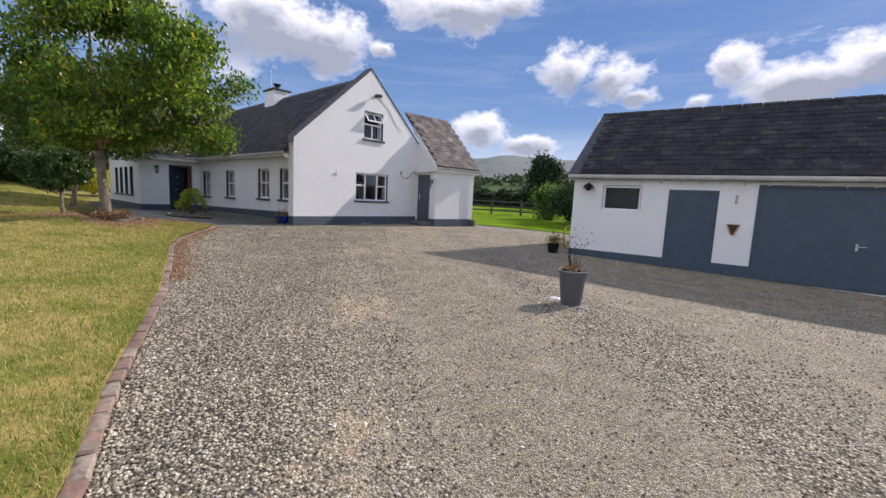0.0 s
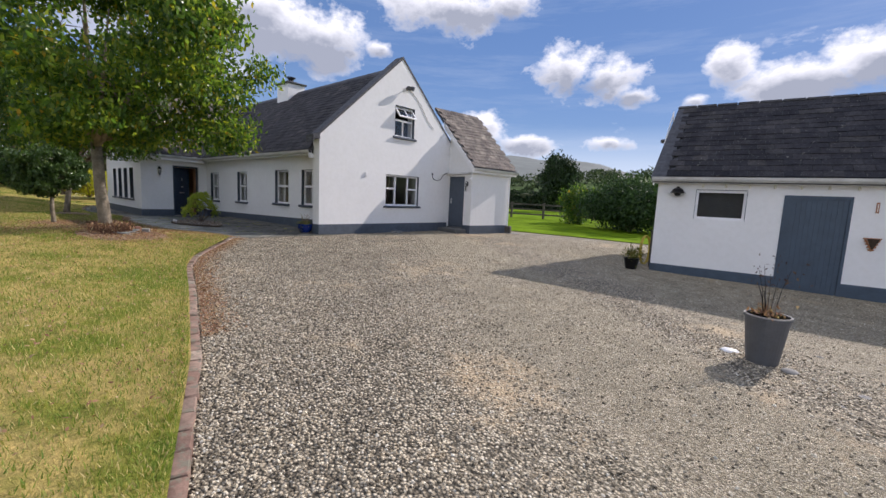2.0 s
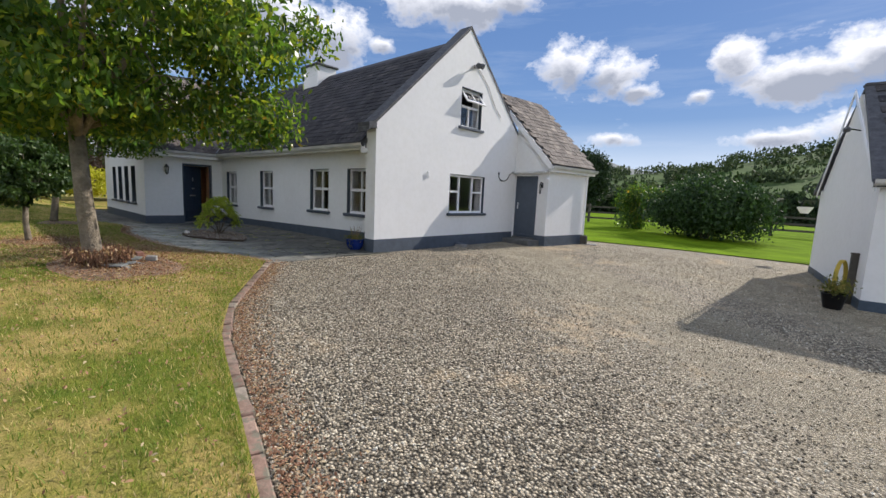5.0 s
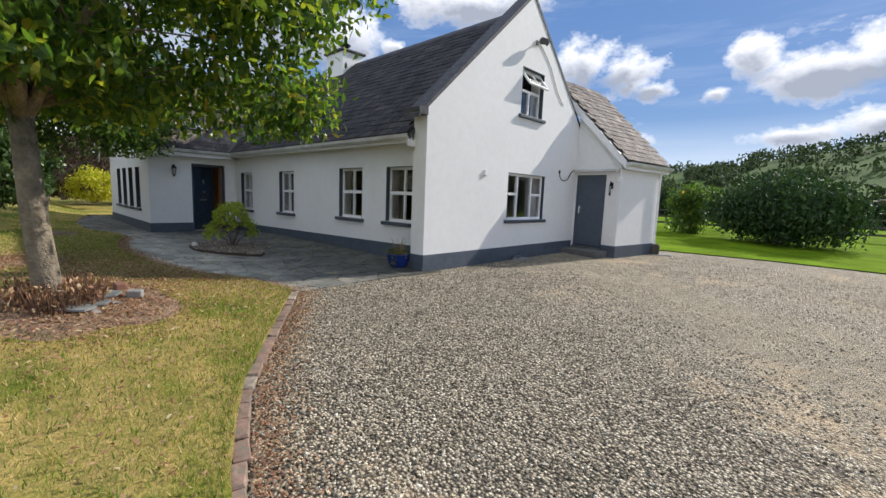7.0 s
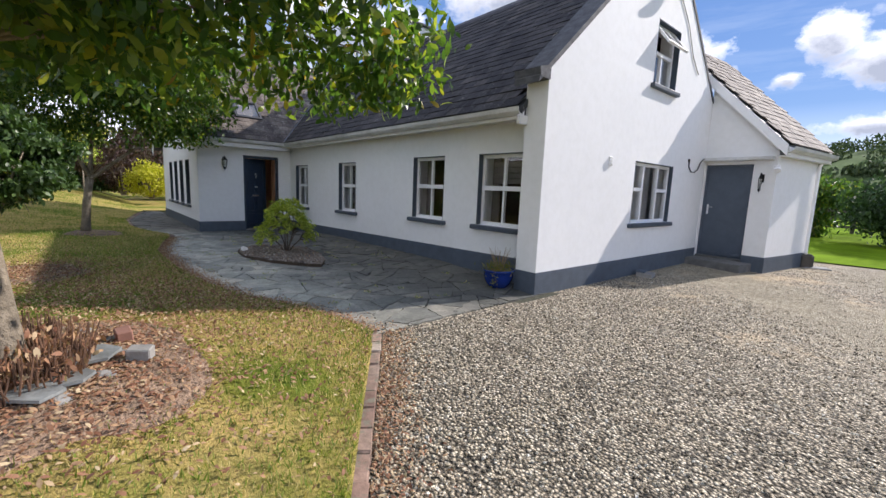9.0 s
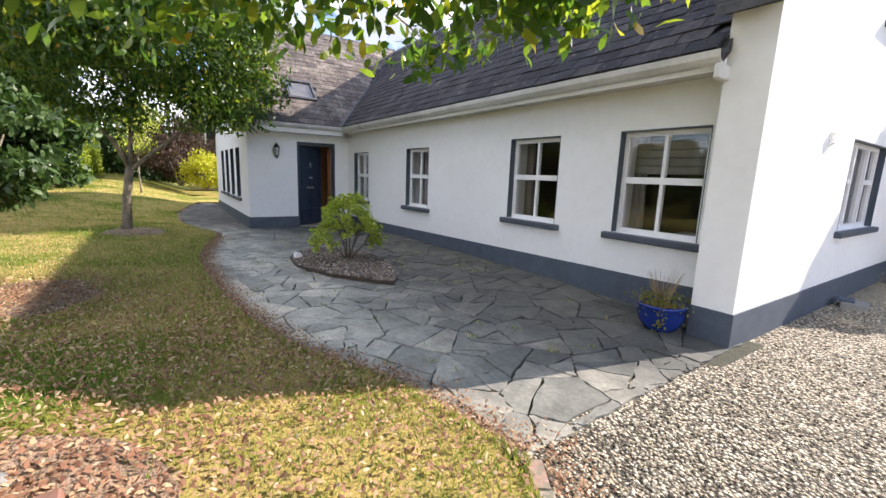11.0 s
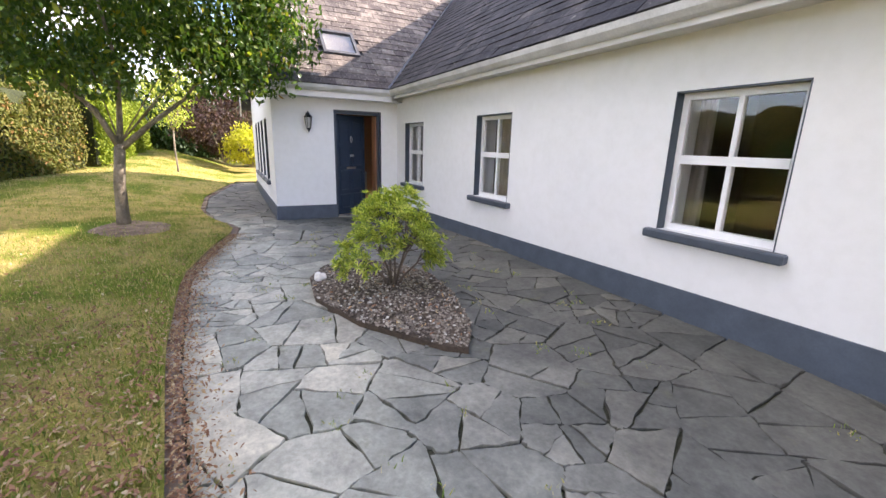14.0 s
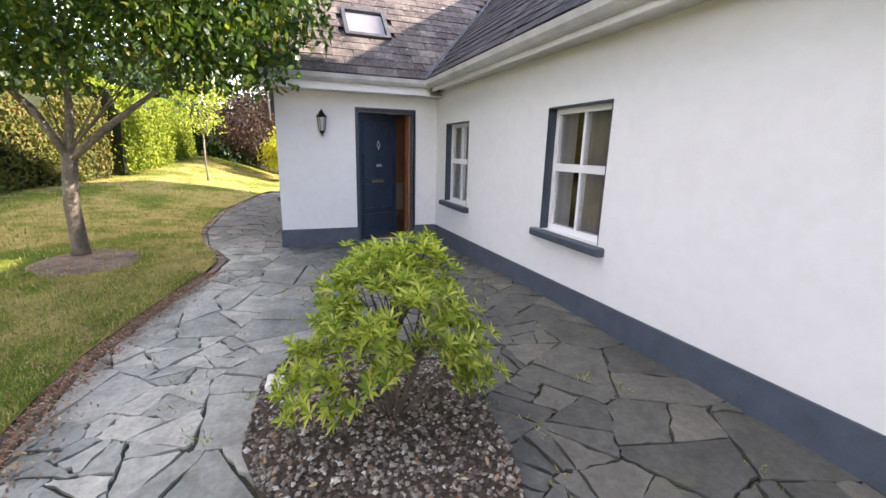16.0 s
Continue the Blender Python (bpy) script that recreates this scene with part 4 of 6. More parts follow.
# lamps and fittings on the walls
def lantern(name, label, m, k=1.0):
    t = thing(name, label, "lamp", m)
    part("bracket", tube(boxes((-0.03, 0.03, -0.012, 0.0, -0.02, 0.14)), [(0, 0, 0.1), (0, -0.07, 0.16), (0, -0.10, 0.1)], 0.008, 6), BLACKM, t)
    part("cap", lathe([(0.075 * k, 0.05), (0.08 * k, 0.06), (0.03 * k, 0.12), (0.012, 0.15), (0.004, 0.17)], 6), BLACKM, t, at=pose(0, -0.10, 0))
    part("glass", lathe([(0.04 * k, -0.14), (0.062 * k, 0.05)], 6), plain("frosted_lamp_glass", (0.5, 0.5, 0.47), 0.2, bumpy=0), t, at=pose(0, -0.10, 0))
    bm = bmesh.new()
    for i in range(6):
        a = i * math.pi / 3
        tube(bm, [(0.043 * k * math.cos(a), 0.043 * k * math.sin(a), -0.14), (0.066 * k * math.cos(a), 0.066 * k * math.sin(a), 0.05)], 0.006, 4)
    part("cage", bm, BLACKM, t, at=pose(0, -0.10, 0))
    part("finial", lathe([(0.045 * k, -0.14), (0.03, -0.17), (0.01, -0.20), (0.004, -0.22)], 8), BLACKM, t, at=pose(0, -0.10, 0))
    return t


lantern("wall_lantern", "black iron coach lantern beside the dark blue door", facing_x(-22.8, 5.50, 2.24))
lantern("wall_lantern", "small black lantern beside the grey porch door", porch.matrix_basis @ pose(1.12, 0, 2.14), 0.45)
sp = thing("floodlight", "grey twin security floodlight high on the gable", "lamp", facing_x(-13.4, 10.62, 5.35))
part("arm", tube(boxes((-0.05, 0.05, -0.04, 0, -0.05, 0.05), bev=0.01), [(0, -0.03, 0), (0.0, -0.14, 0.03)], 0.018, 6), CONC, sp)
part("head", lathe([(0.04, 0), (0.07, 0.05), (0.075, 0.13), (0.06, 0.135)], 14), POTGREY, sp, at=pose(0.05, -0.15, 0.04, 120, 0, 25))
part("head", lathe([(0.04, 0), (0.07, 0.05), (0.075, 0.13), (0.06, 0.135)], 14), POTGREY, sp, at=pose(-0.06, -0.15, 0.02, 120, 0, -30))
sp = thing("security_light", "white corner security light under the porch eaves", "lamp", porch.matrix_basis @ pose(1.34, -0.02, 2.40))
part("base", boxes((-0.05, 0.06, -0.05, 0.02, -0.03, 0.05), bev=0.01), UPVC, sp)
part("lamp_head", lathe([(0.03, 0), (0.055, 0.04), (0.06, 0.10), (0.05, 0.11)], 12), UPVC, sp, at=pose(0.03, -0.05, 0.0, 125, 0, 20))
vt = thing("wall_vent", "small white louvred vent cover on the gable", "vent", facing_x(-13.4, 8.93, 2.28))
part("cover", boxes((-0.045, 0.045, -0.02, 0, -0.07, 0.07), bev=0.006), UPVC, vt)
for k in range(3):
    part("louvre", boxes((-0.04, 0.04, -0.045, -0.02, -0.05 + 0.045 * k, -0.035 + 0.045 * k)), UPVC, vt)
cb = thing("cable", "loose black cable looped on the gable wall", "cable", facing_x(-13.4, 12.1, 2.3))
part("wire", tube(bmesh.new(), [(0, -0.02, 0.22), (0.0, -0.02, 0.10), (0.12, -0.03, 0.0), (0.3, -0.03, -0.01), (0.48, -0.03, 0.06), (0.6, -0.03, 0.22), (0.75, -0.03, 0.30), (0.95, -0.03, 0.33)], 0.011, 6), BLACKM, cb)
part("clip", boxes((-0.02, 0.02, -0.03, 0, 0.18, 0.25)), BLACKM, cb)
cb = thing("cable", "thin grey cable running down the gable wall", "cable", facing_x(-13.4, 10.9, 5.2))
part("wire", tube(bmesh.new(), [(-0.2, -0.012, 0.2), (0.1, -0.012, 0.0), (0.42, -0.012, -0.25), (0.8, -0.012, -0.75), (1.15, -0.012, -1.0)], 0.008, 5), CONC, cb)
vb = thing("vent_block", "broken grey concrete vent block at the wall's foot", "concrete block", pose(-13.18, 10.15, 0.31, 0, 0, 12))
part("block", boxes((-0.13, 0.13, -0.15, 0.15, 0.0, 0.09), bev=0.01), CONC, vb)
part("cap", boxes((-0.15, 0.0, -0.11, 0.12, 0.09, 0.12), bev=0.008), PLINTH, vb)
st = thing("boot_stone", "rough brown stone block at the porch corner", "stone", pose(-11.74, 15.08, 0.26, 0, 0, 20))
part("stone", boxes((-0.13, 0.13, -0.15, 0.15, 0, 0.34), bev=0.05), TIMBER, st)
part("slab", boxes((-0.05, 0.45, -0.2, 0.2, -0.03, 0.05), bev=0.02), CONC, st)

# garage fittings
gw = GO[0]
window(garage, pose(gw[0], 0, gw[2]), gw[1] - gw[0], gw[3] - gw[2], "single", 0.03, sill=False)
part("blind", boxes((gw[0] + 0.05, gw[1] - 0.05, 0.14, 0.15, gw[2], gw[3])), plain("dark_blind", (0.05, 0.05, 0.055), 0.8), garage)
sd = new("door")
sd.parent, sd.matrix_basis = garage, pose(2.34, 0, 0)
part("door_frame", boxes((0, 0.05, -0.01, 0.08, 0, 1.99), (0.99, 1.04, -0.01, 0.08, 0, 1.99), (0.05, 0.99, -0.01, 0.08, 1.93, 1.99)), GARP, sd)
part("door_leaf", boxes(*[(0.05 + 0.0783 * k, 0.05 + 0.0783 * (k + 1) - 0.003, 0.012, 0.05, 0.04, 1.93) for k in range(12)], (0.05, 0.99, 0.02, 0.05, 0.04, 1.93)), GARP, sd)
bd = new("big_door")
bd.parent, bd.matrix_basis = garage, pose(4.1, 0, 0)
part("door_frame", boxes((0, 0.05, -0.01, 0.09, 0, 2.14), (3.15, 3.2, -0.01, 0.09, 0, 2.14), (0.05, 3.15, -0.01, 0.09, 2.09, 2.14)), GARP, bd)
for k in range(5):
    part("door_panel", boxes((0.05, 3.15, 0.03, 0.07, 0.02 + 0.414 * k, 0.02 + 0.414 * k + 0.4125), bev=0.001), GARP, bd)
part("handle", tube(boxes((1.70, 1.74, 0.01, 0.03, 0.84, 0.98)), [(1.72, 0.02, 0.93), (1.72, -0.03, 0.93), (1.86, -0.03, 0.93)], 0.01, 6), STEEL, bd, "steel lever handle")
part("garage_plinth", boxes((-0.012, 2.34, -0.012, 0, -0.2, 0.30), (3.38, 4.1, -0.012, 0, -0.2, 0.30), (-0.012, 0, 0, 5.1, -0.2, 0.30)), GARP, garage)
part("fascia", boxes((-0.1, 9.7, -0.15, -0.12, 2.19, 2.33)), UPVC, garage)
part("gutter", prism([(-0.26 + a, 2.21 + b) for a, b in GUT], -0.12, 9.7, axis="x"), GUTTER, garage)
part("soffit", boxes((-0.1, 9.6, -0.12, 0, 2.19, 2.21)), GUTTER, garage)
for s in (-1, 1):
    a = 2.40 + s * 2.58
    part("bargeboard", prism([(a, 2.14), (2.40, 4.20), (2.40, 4.31), (a, 2.25)], -0.10, -0.08, axis="x"), UPVC, garage)
for k in range(16):
    t = thing("eave_bulb", "small frosted bulb under the garage fascia", "lamp", GA @ pose(0.9 + 0.42 * k, -0.06, 2.13), group="bulbs along the garage fascia")
    part("bulb", lathe([(0.012, 0.06), (0.014, 0.035), (0.026, 0.015), (0.02, -0.01), (0.006, -0.02)], 8), plain("bulb_glass", (0.75, 0.72, 0.6), 0.2, bumpy=0) if k == 0 else bpy.data.materials["bulb_glass"], t)
wl_ = thing("wall_light", "dark scalloped metal shade on the garage wall", "lamp", GA @ pose(0.42, 0, 2.0))
part("shade", lathe([(0.17, -0.03), (0.13, 0.0), (0.10, 0.06), (0.04, 0.09), (0.02, 0.12)], 16), BLACKM, wl_, at=pose(0, -0.13, 0))
part("globe", lathe([(0.02, -0.10), (0.06, -0.08), (0.07, -0.04), (0.06, 0.0)], 12), BLACKM, wl_, at=pose(0, -0.13, 0))
part("arm", tube(bmesh.new(), [(0, 0, 0.05), (0, -0.13, 0.11)], 0.012, 6), BLACKM, wl_)
th = thing("thermometer", "narrow dark thermometer on the garage wall", "thermometer", GA @ pose(3.72, 0, 1.80))
part("board", boxes((-0.022, 0.022, -0.018, 0, -0.1, 0.1), bev=0.004), WOOD, th)
part("tube", boxes((-0.004, 0.004, -0.023, -0.018, -0.08, 0.08)), UPVC, th)
hp = thing("wall_basket", "dark woven pointed wall basket on the garage", "basket", GA @ pose(3.72, 0, 1.22))
bm = bmesh.new()
for j in range(5):
    r = 0.12 * (1 - j * 0.17)
    tube(bm, [(r * math.cos(a), -abs(r * math.sin(a)) * 0.8, -0.055 * j) for a in np.linspace(0, math.pi, 9)], 0.014, 5)
for a in np.linspace(0.1, math.pi - 0.1, 9):
    tube(bm, [(0.12 * math.cos(a), -0.096 * math.sin(a), 0.01), (0.0, -0.01, -0.24)], 0.009, 4)
part("weave", bm, WOOD, hp, kind="stuff")
part("lining", lathe([(0.01, -0.2), (0.08, -0.03), (0.09, 0.0)], 10), SOIL, hp, at=pose(0, -0.06, 0))
sf = thing("roof_lamp", "small grey lamp on a bracket at the garage gable", "lamp", GA @ pose(-0.05, 1.9, 3.45))
part("arm", tube(bmesh.new(), [(0.05, 0, -0.05), (-0.15, 0, 0.0)], 0.012, 6), BLACKM, sf)
part("head", lathe([(0.03, 0), (0.06, 0.03), (0.06, 0.08)], 10), POTGREY, sf, at=pose(-0.17, 0, 0.02, 150))

# ---- plants ----
def crown_points(rng, n, centre, size, clumps, spread, cone=0.0):
    """Leaf places in clumps that fill an uneven ellipsoid."""
    d = rng.normal(size=(clumps, 3))
    d /= np.linalg.norm(d, axis=1)[:, None]
    r = rng.uniform(0.45, 1.0, clumps) ** 0.6
    c = np.array(centre) + d * r[:, None] * np.array(size) * rng.uniform(0.8, 1.08, (clumps, 1))
    rel = np.clip((c[:, 2:] - centre[2]) / size[2], -0.2, 1)
    c[:, :2] = np.array(centre[:2]) + (c[:, :2] - np.array(centre[:2])) * (1 - cone * rel)
    pick = rng.integers(0, clumps, n)
    p = c[pick] + np.clip(rng.normal(size=(n, 3)), -1.9, 1.9) * spread * np.array([1, 1, 0.75])
    return p, c


def tree(name, label, base, fork, trunk_r, centre, size, n, leaf, mat, seed, clumps=60, spread=0.35, limbs=7, category="tree", bark=None, cone=0.0, boughs=(), arms=()):
    rng = np.random.default_rng(seed)
    t = thing(name, label, category, pose(*base))
    b, f = Vector((0, 0, 0)), Vector(fork) - Vector(base)
    bm = bmesh.new()
    tube(bm, [b - Vector((0, 0, 0.1)), b.lerp(f, 0.12), b.lerp(f, 0.5) + Vector((0.03, -0.02, 0)), f], [trunk_r * 1.35, trunk_r * 1.08, trunk_r * 0.95, trunk_r * 0.85], 12)
    c = Vector(centre) - Vector(base)
    for i in range(limbs):
        a = i * 2.4 + rng.uniform(-0.3, 0.3)
        tip = c + Vector((math.cos(a) * size[0] * 0.6, math.sin(a) * size[1] * 0.6, rng.uniform(-0.35, 0.55) * size[2]))
        mid = f.lerp(tip, 0.45) + Vector((0, 0, -0.05 * size[2]))
        tube(bm, [f - Vector((0, 0, trunk_r)), mid, tip], [trunk_r * 0.55, trunk_r * 0.33, trunk_r * 0.08], 7)
        for k in range(3):
            s = mid.lerp(tip, rng.uniform(0.0, 0.6))
            e = s + Vector(rng.uniform(-0.45, 0.45, 3)) * size[0]
            tube(bm, [s, s.lerp(e, 0.5) + Vector((0, 0, 0.05)), e], [trunk_r * 0.2, trunk_r * 0.12, trunk_r * 0.03], 5)
    for arm in arms:
        q = [f - Vector((0, 0, trunk_r))] + [Vector(a) - Vector(base) for a in arm]
        tube(bm, q, [trunk_r * r for r in np.linspace(0.6, 0.16, len(q))], 9)
    part("trunk", bm, bark or BARK, t, smooth=True)
    p, _ = crown_points(rng, n, c, size, clumps, spread, cone)
    p[:, 2] = np.maximum(p[:, 2], min(2.0, 2.62 - base[2]) if size[2] > 2 else -9)
    for k, (bx, by, bz, br, bn) in enumerate(boughs):
        e = Vector((bx, by, bz)) - b - Vector(base)
        lim = bmesh.new()
        tube(lim, [f, f.lerp(e, 0.5) + Vector((0, 0, 0.5)), e + Vector((0, 0, 0.15))], [trunk_r * 0.13, trunk_r * 0.1, 0.006], 6)
        part("branch", lim, bark or BARK, t, smooth=True)
        q = rng.normal(size=(bn, 3))
        q = np.clip(q, -1.7, 1.7) * (br, br, br * 0.62) + np.array(e)
        p = np.concatenate([p, q])
    n = len(p)
    many("crown", LEAF_V, LEAF_F, p, turns(n, rng), rng.uniform(0.7, 1.3, n) * leaf, mat, t, kind="")
    return t


tree("tree", "broad leafy tree with a mottled grey trunk in the front lawn", (-13.44, 2.15, 0.55), (-13.5, 2.06, 2.4), 0.108, (-13.25, 2.4, 4.85), (2.7, 2.38, 2.15), 45000, 0.115, LEAFT, 3, 105, 0.27, 7, cone=1.3, boughs=[(-13.9, 1.5, 2.62, 0.3, 900), (-12.85, 1.35, 2.7, 0.3, 900), (-13.3, 2.7, 2.62, 0.22, 450), (-14.3, 2.4, 2.75, 0.28, 700), (-12.7, 2.2, 2.85, 0.28, 600), (-14.85, 4.85, 2.62, 0.13, 45), (-14.6, 5.05, 2.68, 0.13, 45), (-13.4, 4.2, 3.1, 0.42, 800), (-13.8, 4.7, 2.8, 0.30, 400), (-13.5, 5.0, 2.7, 0.2, 170), (-12.9, 3.8, 3.2, 0.36, 500), (-14.5, 4.1, 2.9, 0.36, 500), (-13.5, 5.0, 3.1, 0.26, 260), (-14.9, 3.2, 2.85, 0.36, 500), (-13.7, 3.3, 2.9, 0.36, 500)])
tree("tree", "young tree with a slim pale trunk beside the paved path", (-22.35, 2.5, 0.5), (-22.1, 2.66, 1.74), 0.082, (-21.9, 2.7, 4.45), (2.8, 2.8, 1.6), 52000, 0.10, LEAF, 5, 115, 0.3, 0, cone=0.3, arms=[[(-22.0, 2.45, 2.2), (-22.1, 2.15, 2.5), (-22.2, 1.3, 3.3)], [(-22.1, 3.1, 2.06), (-22.1, 3.55, 2.42), (-22.0, 4.3, 3.4)], [(-22.2, 2.70, 2.25), (-22.1, 2.77, 2.8), (-21.9, 2.6, 4.4)]], boughs=[(-22.0, 4.5, 3.0, 0.4, 1300), (-22.0, 4.0, 2.9, 0.4, 1300), (-22.2, 5.0, 3.5, 0.35, 1000), (-22.0, 2.3, 2.75, 0.35, 900), (-21.6, 1.4, 2.9, 0.4, 1200)])
tree("small_tree", "small round-headed evergreen tree on a thin stem in the lawn", (-17.4, 1.7, 0.45), (-17.4, 1.7, 1.25), 0.05, (-17.4, 1.65, 1.86), (1.0, 0.96, 0.66), 20000, 0.085, LEAFM, 7, 150, 0.075)
tree("sapling", "thin young tree with a sparse crown in the lawn", (-31.4, 2.5, 0.75), (-31.4, 2.5, 2.1), 0.03, (-31.4, 2.5, 3.2), (0.6, 0.6, 1.0), 2200, 0.10, LEAFB, 9, 25, 0.2)

# azalea: leaf rosettes on forked stems
rng = np.random.default_rng(61)
az = thing("shrub", "leafy azalea shrub in the small stone-edged bed", "shrub", pose(-18.12, 5.50, 0.42) @ Matrix.Diagonal((0.92, 0.87, 1.06, 1)))
clump = []
for k in range(34):
    a, q = k * 2.39996, math.sqrt((k + 0.5) / 34)
    clump.append((0.42 * q * math.cos(a), 0.02 + 0.46 * q * math.sin(a), 0.84 - 0.34 * q ** 2.2 + rng.uniform(-0.07, 0.07)))
clump += [(0.20, 0.44, 0.42), (0.28, 0.48, 0.27), (0.10, 0.50, 0.34), (0.12, 0.42, 0.22), (0.24, -0.48, 0.36), (0.10, -0.56, 0.32), (0.30, -0.40, 0.26), (-0.02, -0.50, 0.42), (0.18, -0.60, 0.22), (-0.3, 0.1, 0.5), (0.2, -0.22, 0.5), (0.25, 0.2, 0.52), (0.22, 0.0, 0.45), (0.3, -0.12, 0.4), (0.3, 0.3, 0.42), (0.0, -0.3, 0.5), (0.0, 0.34, 0.5)]
clump = np.array(clump)
bm = bmesh.new()
nodes = [(0.06, -0.12, 0.30), (-0.12, 0.02, 0.36), (0.10, 0.12, 0.34), (-0.04, 0.20, 0.28), (0.16, -0.02, 0.26), (0.0, -0.24, 0.2), (0.05, 0.3, 0.2)]
for k in nodes:
    tube(bm, [(k[0] * 0.15, k[1] * 0.15, -0.05), (k[0] * 0.7 + 0.02, k[1] * 0.5, k[2] * 0.5), k], [0.017, 0.013, 0.010], 6)
for c in clump:
    k = min(nodes, key=lambda q: (Vector(q) - Vector(c)).length)
    tube(bm, [k, Vector(k).lerp(Vector(c), 0.5) + Vector(rng.uniform(-0.03, 0.03, 3)), tuple(c)], [0.007, 0.005, 0.003], 4)
part("stem", bm, plain("shrub_stem", (0.12, 0.09, 0.065), 0.9, var=0.4, scale=12), az, kind="stuff")
cs = clump[rng.integers(0, len(clump), 520)] + np.clip(rng.normal(size=(520, 3)), -1.8, 1.8) * (0.065, 0.065, 0.05)
out = cs - (0, 0, 0.15)
out /= np.linalg.norm(out, axis=1)[:, None]
L, R = [], []
for p, o in zip(cs, out):
    ax = (Vector(o) + Vector((0, 0, 0.7))).normalized()
    side = ax.orthogonal().normalized()
    for k in range(11):
        d = Matrix.Rotation(k * 2.3999, 3, ax) @ side
        lift_ = 0.25 + 0.09 * k
        x = (d + ax * (lift_ - 0.1)).normalized()
        y = ax.cross(x).normalized()
        R.append(np.array(Matrix((x, y, x.cross(y))).transposed()))
        L.append(p)
az_n = len(L)
many("leaves", [(0.0, 0, 0), (0.55, -0.13, 0.04), (1.0, 0, -0.1), (0.55, 0.13, 0.04)], [(0, 1, 2), (0, 2, 3)], np.array(L), np.array(R), rng.uniform(0.05, 0.088, az_n), LEAFB, az, kind="")


def blob_bush(name, label, centre, size, n, leaf, mat, seed, clumps=60, spread=0.25, category="bush"):
    rng = np.random.default_rng(seed)
    t = thing(name, label, category, pose(centre[0], centre[1], centre[2] - size[2]))
    bm = bmesh.new()
    for k in range(6):
        e = Vector((rng.uniform(-0.5, 0.5) * size[0], rng.uniform(-0.5, 0.5) * size[1], size[2] * 1.2))
        tube(bm, [(e.x * 0.1, e.y * 0.1, -0.1), e * 0.5, e], [0.06, 0.04, 0.01], 5)
    part("stem", bm, BARK, t)
    p, _ = crown_points(rng, n, (0, 0, size[2]), size, clumps, spread)
    p[:, 2] = np.maximum(p[:, 2], 0.02)
    many("foliage", LEAF_V, LEAF_F, p, turns(n, rng), rng.uniform(0.7, 1.3, n) * leaf, mat, t, kind="")
    return t


blob_bush("bush", "large dark rounded bush at the edge of the back lawn", (-9.6, 23.5, 1.75), (2.4, 2.0, 1.35), 17000, 0.16, LEAFD, 21, 52, 0.42)
blob_bush("bush", "smaller light green bush at the edge of the back lawn", (-13.0, 25, 1.6), (0.95, 1.0, 1.25), 5500, 0.15, LEAF, 22, 30, 0.28)
blob_bush("field_tree", "dark round tree standing alone beyond the fence", (-23.9, 44, 4.3), (1.5, 1.5, 2.9), 9000, 0.32, LEAFK, 23, 80, 0.5, "tree")
blob_bush("purple_shrub", "tall rounded purple-leaved shrub at the lawn's end", (-37.0, 4.0, 2.6), (2.0, 2.0, 1.7), 9000, 0.15, LEAFP, 24, 80, 0.25, "shrub")
blob_bush("yellow_shrub", "bright yellow variegated shrub at the lawn's end", (-35.2, 5.0, 1.6), (1.0, 1.0, 0.8), 5000, 0.12, LEAFY, 25, 50, 0.18, "shrub")
blob_bush("background_tree", "tall green tree behind the purple shrub", (-44, 8, 4.0), (3.5, 3.5, 3.5), 9000, 0.28, LEAF, 26, 80, 0.45, "tree")
blob_bush("background_tree", "dark conifer-like tree behind the clipped hedge", (-36, -7, 5.0), (4.5, 4.0, 4.5), 12000, 0.28, LEAFD, 27, 90, 0.45, "tree")
blob_bush("background_tree", "tall pale green tree behind the lime hedge", (-45, -4, 4.2), (4.0, 4.0, 3.4), 12000, 0.3, LEAFD, 36, 90, 0.45, "tree")
blob_bush("background_tree", "broad dark tree far beyond the lime hedge", (-54, -1, 3.6), (4.0, 6.5, 3.0), 7000, 0.32, LEAFD, 37, 90, 0.5, "tree")
blob_bush("background_tree", "tall tree standing behind the garage", (4.5, 32, 4.4), (1.6, 1.6, 3.0), 3000, 0.22, LEAF, 29, 40, 0.3, "tree")


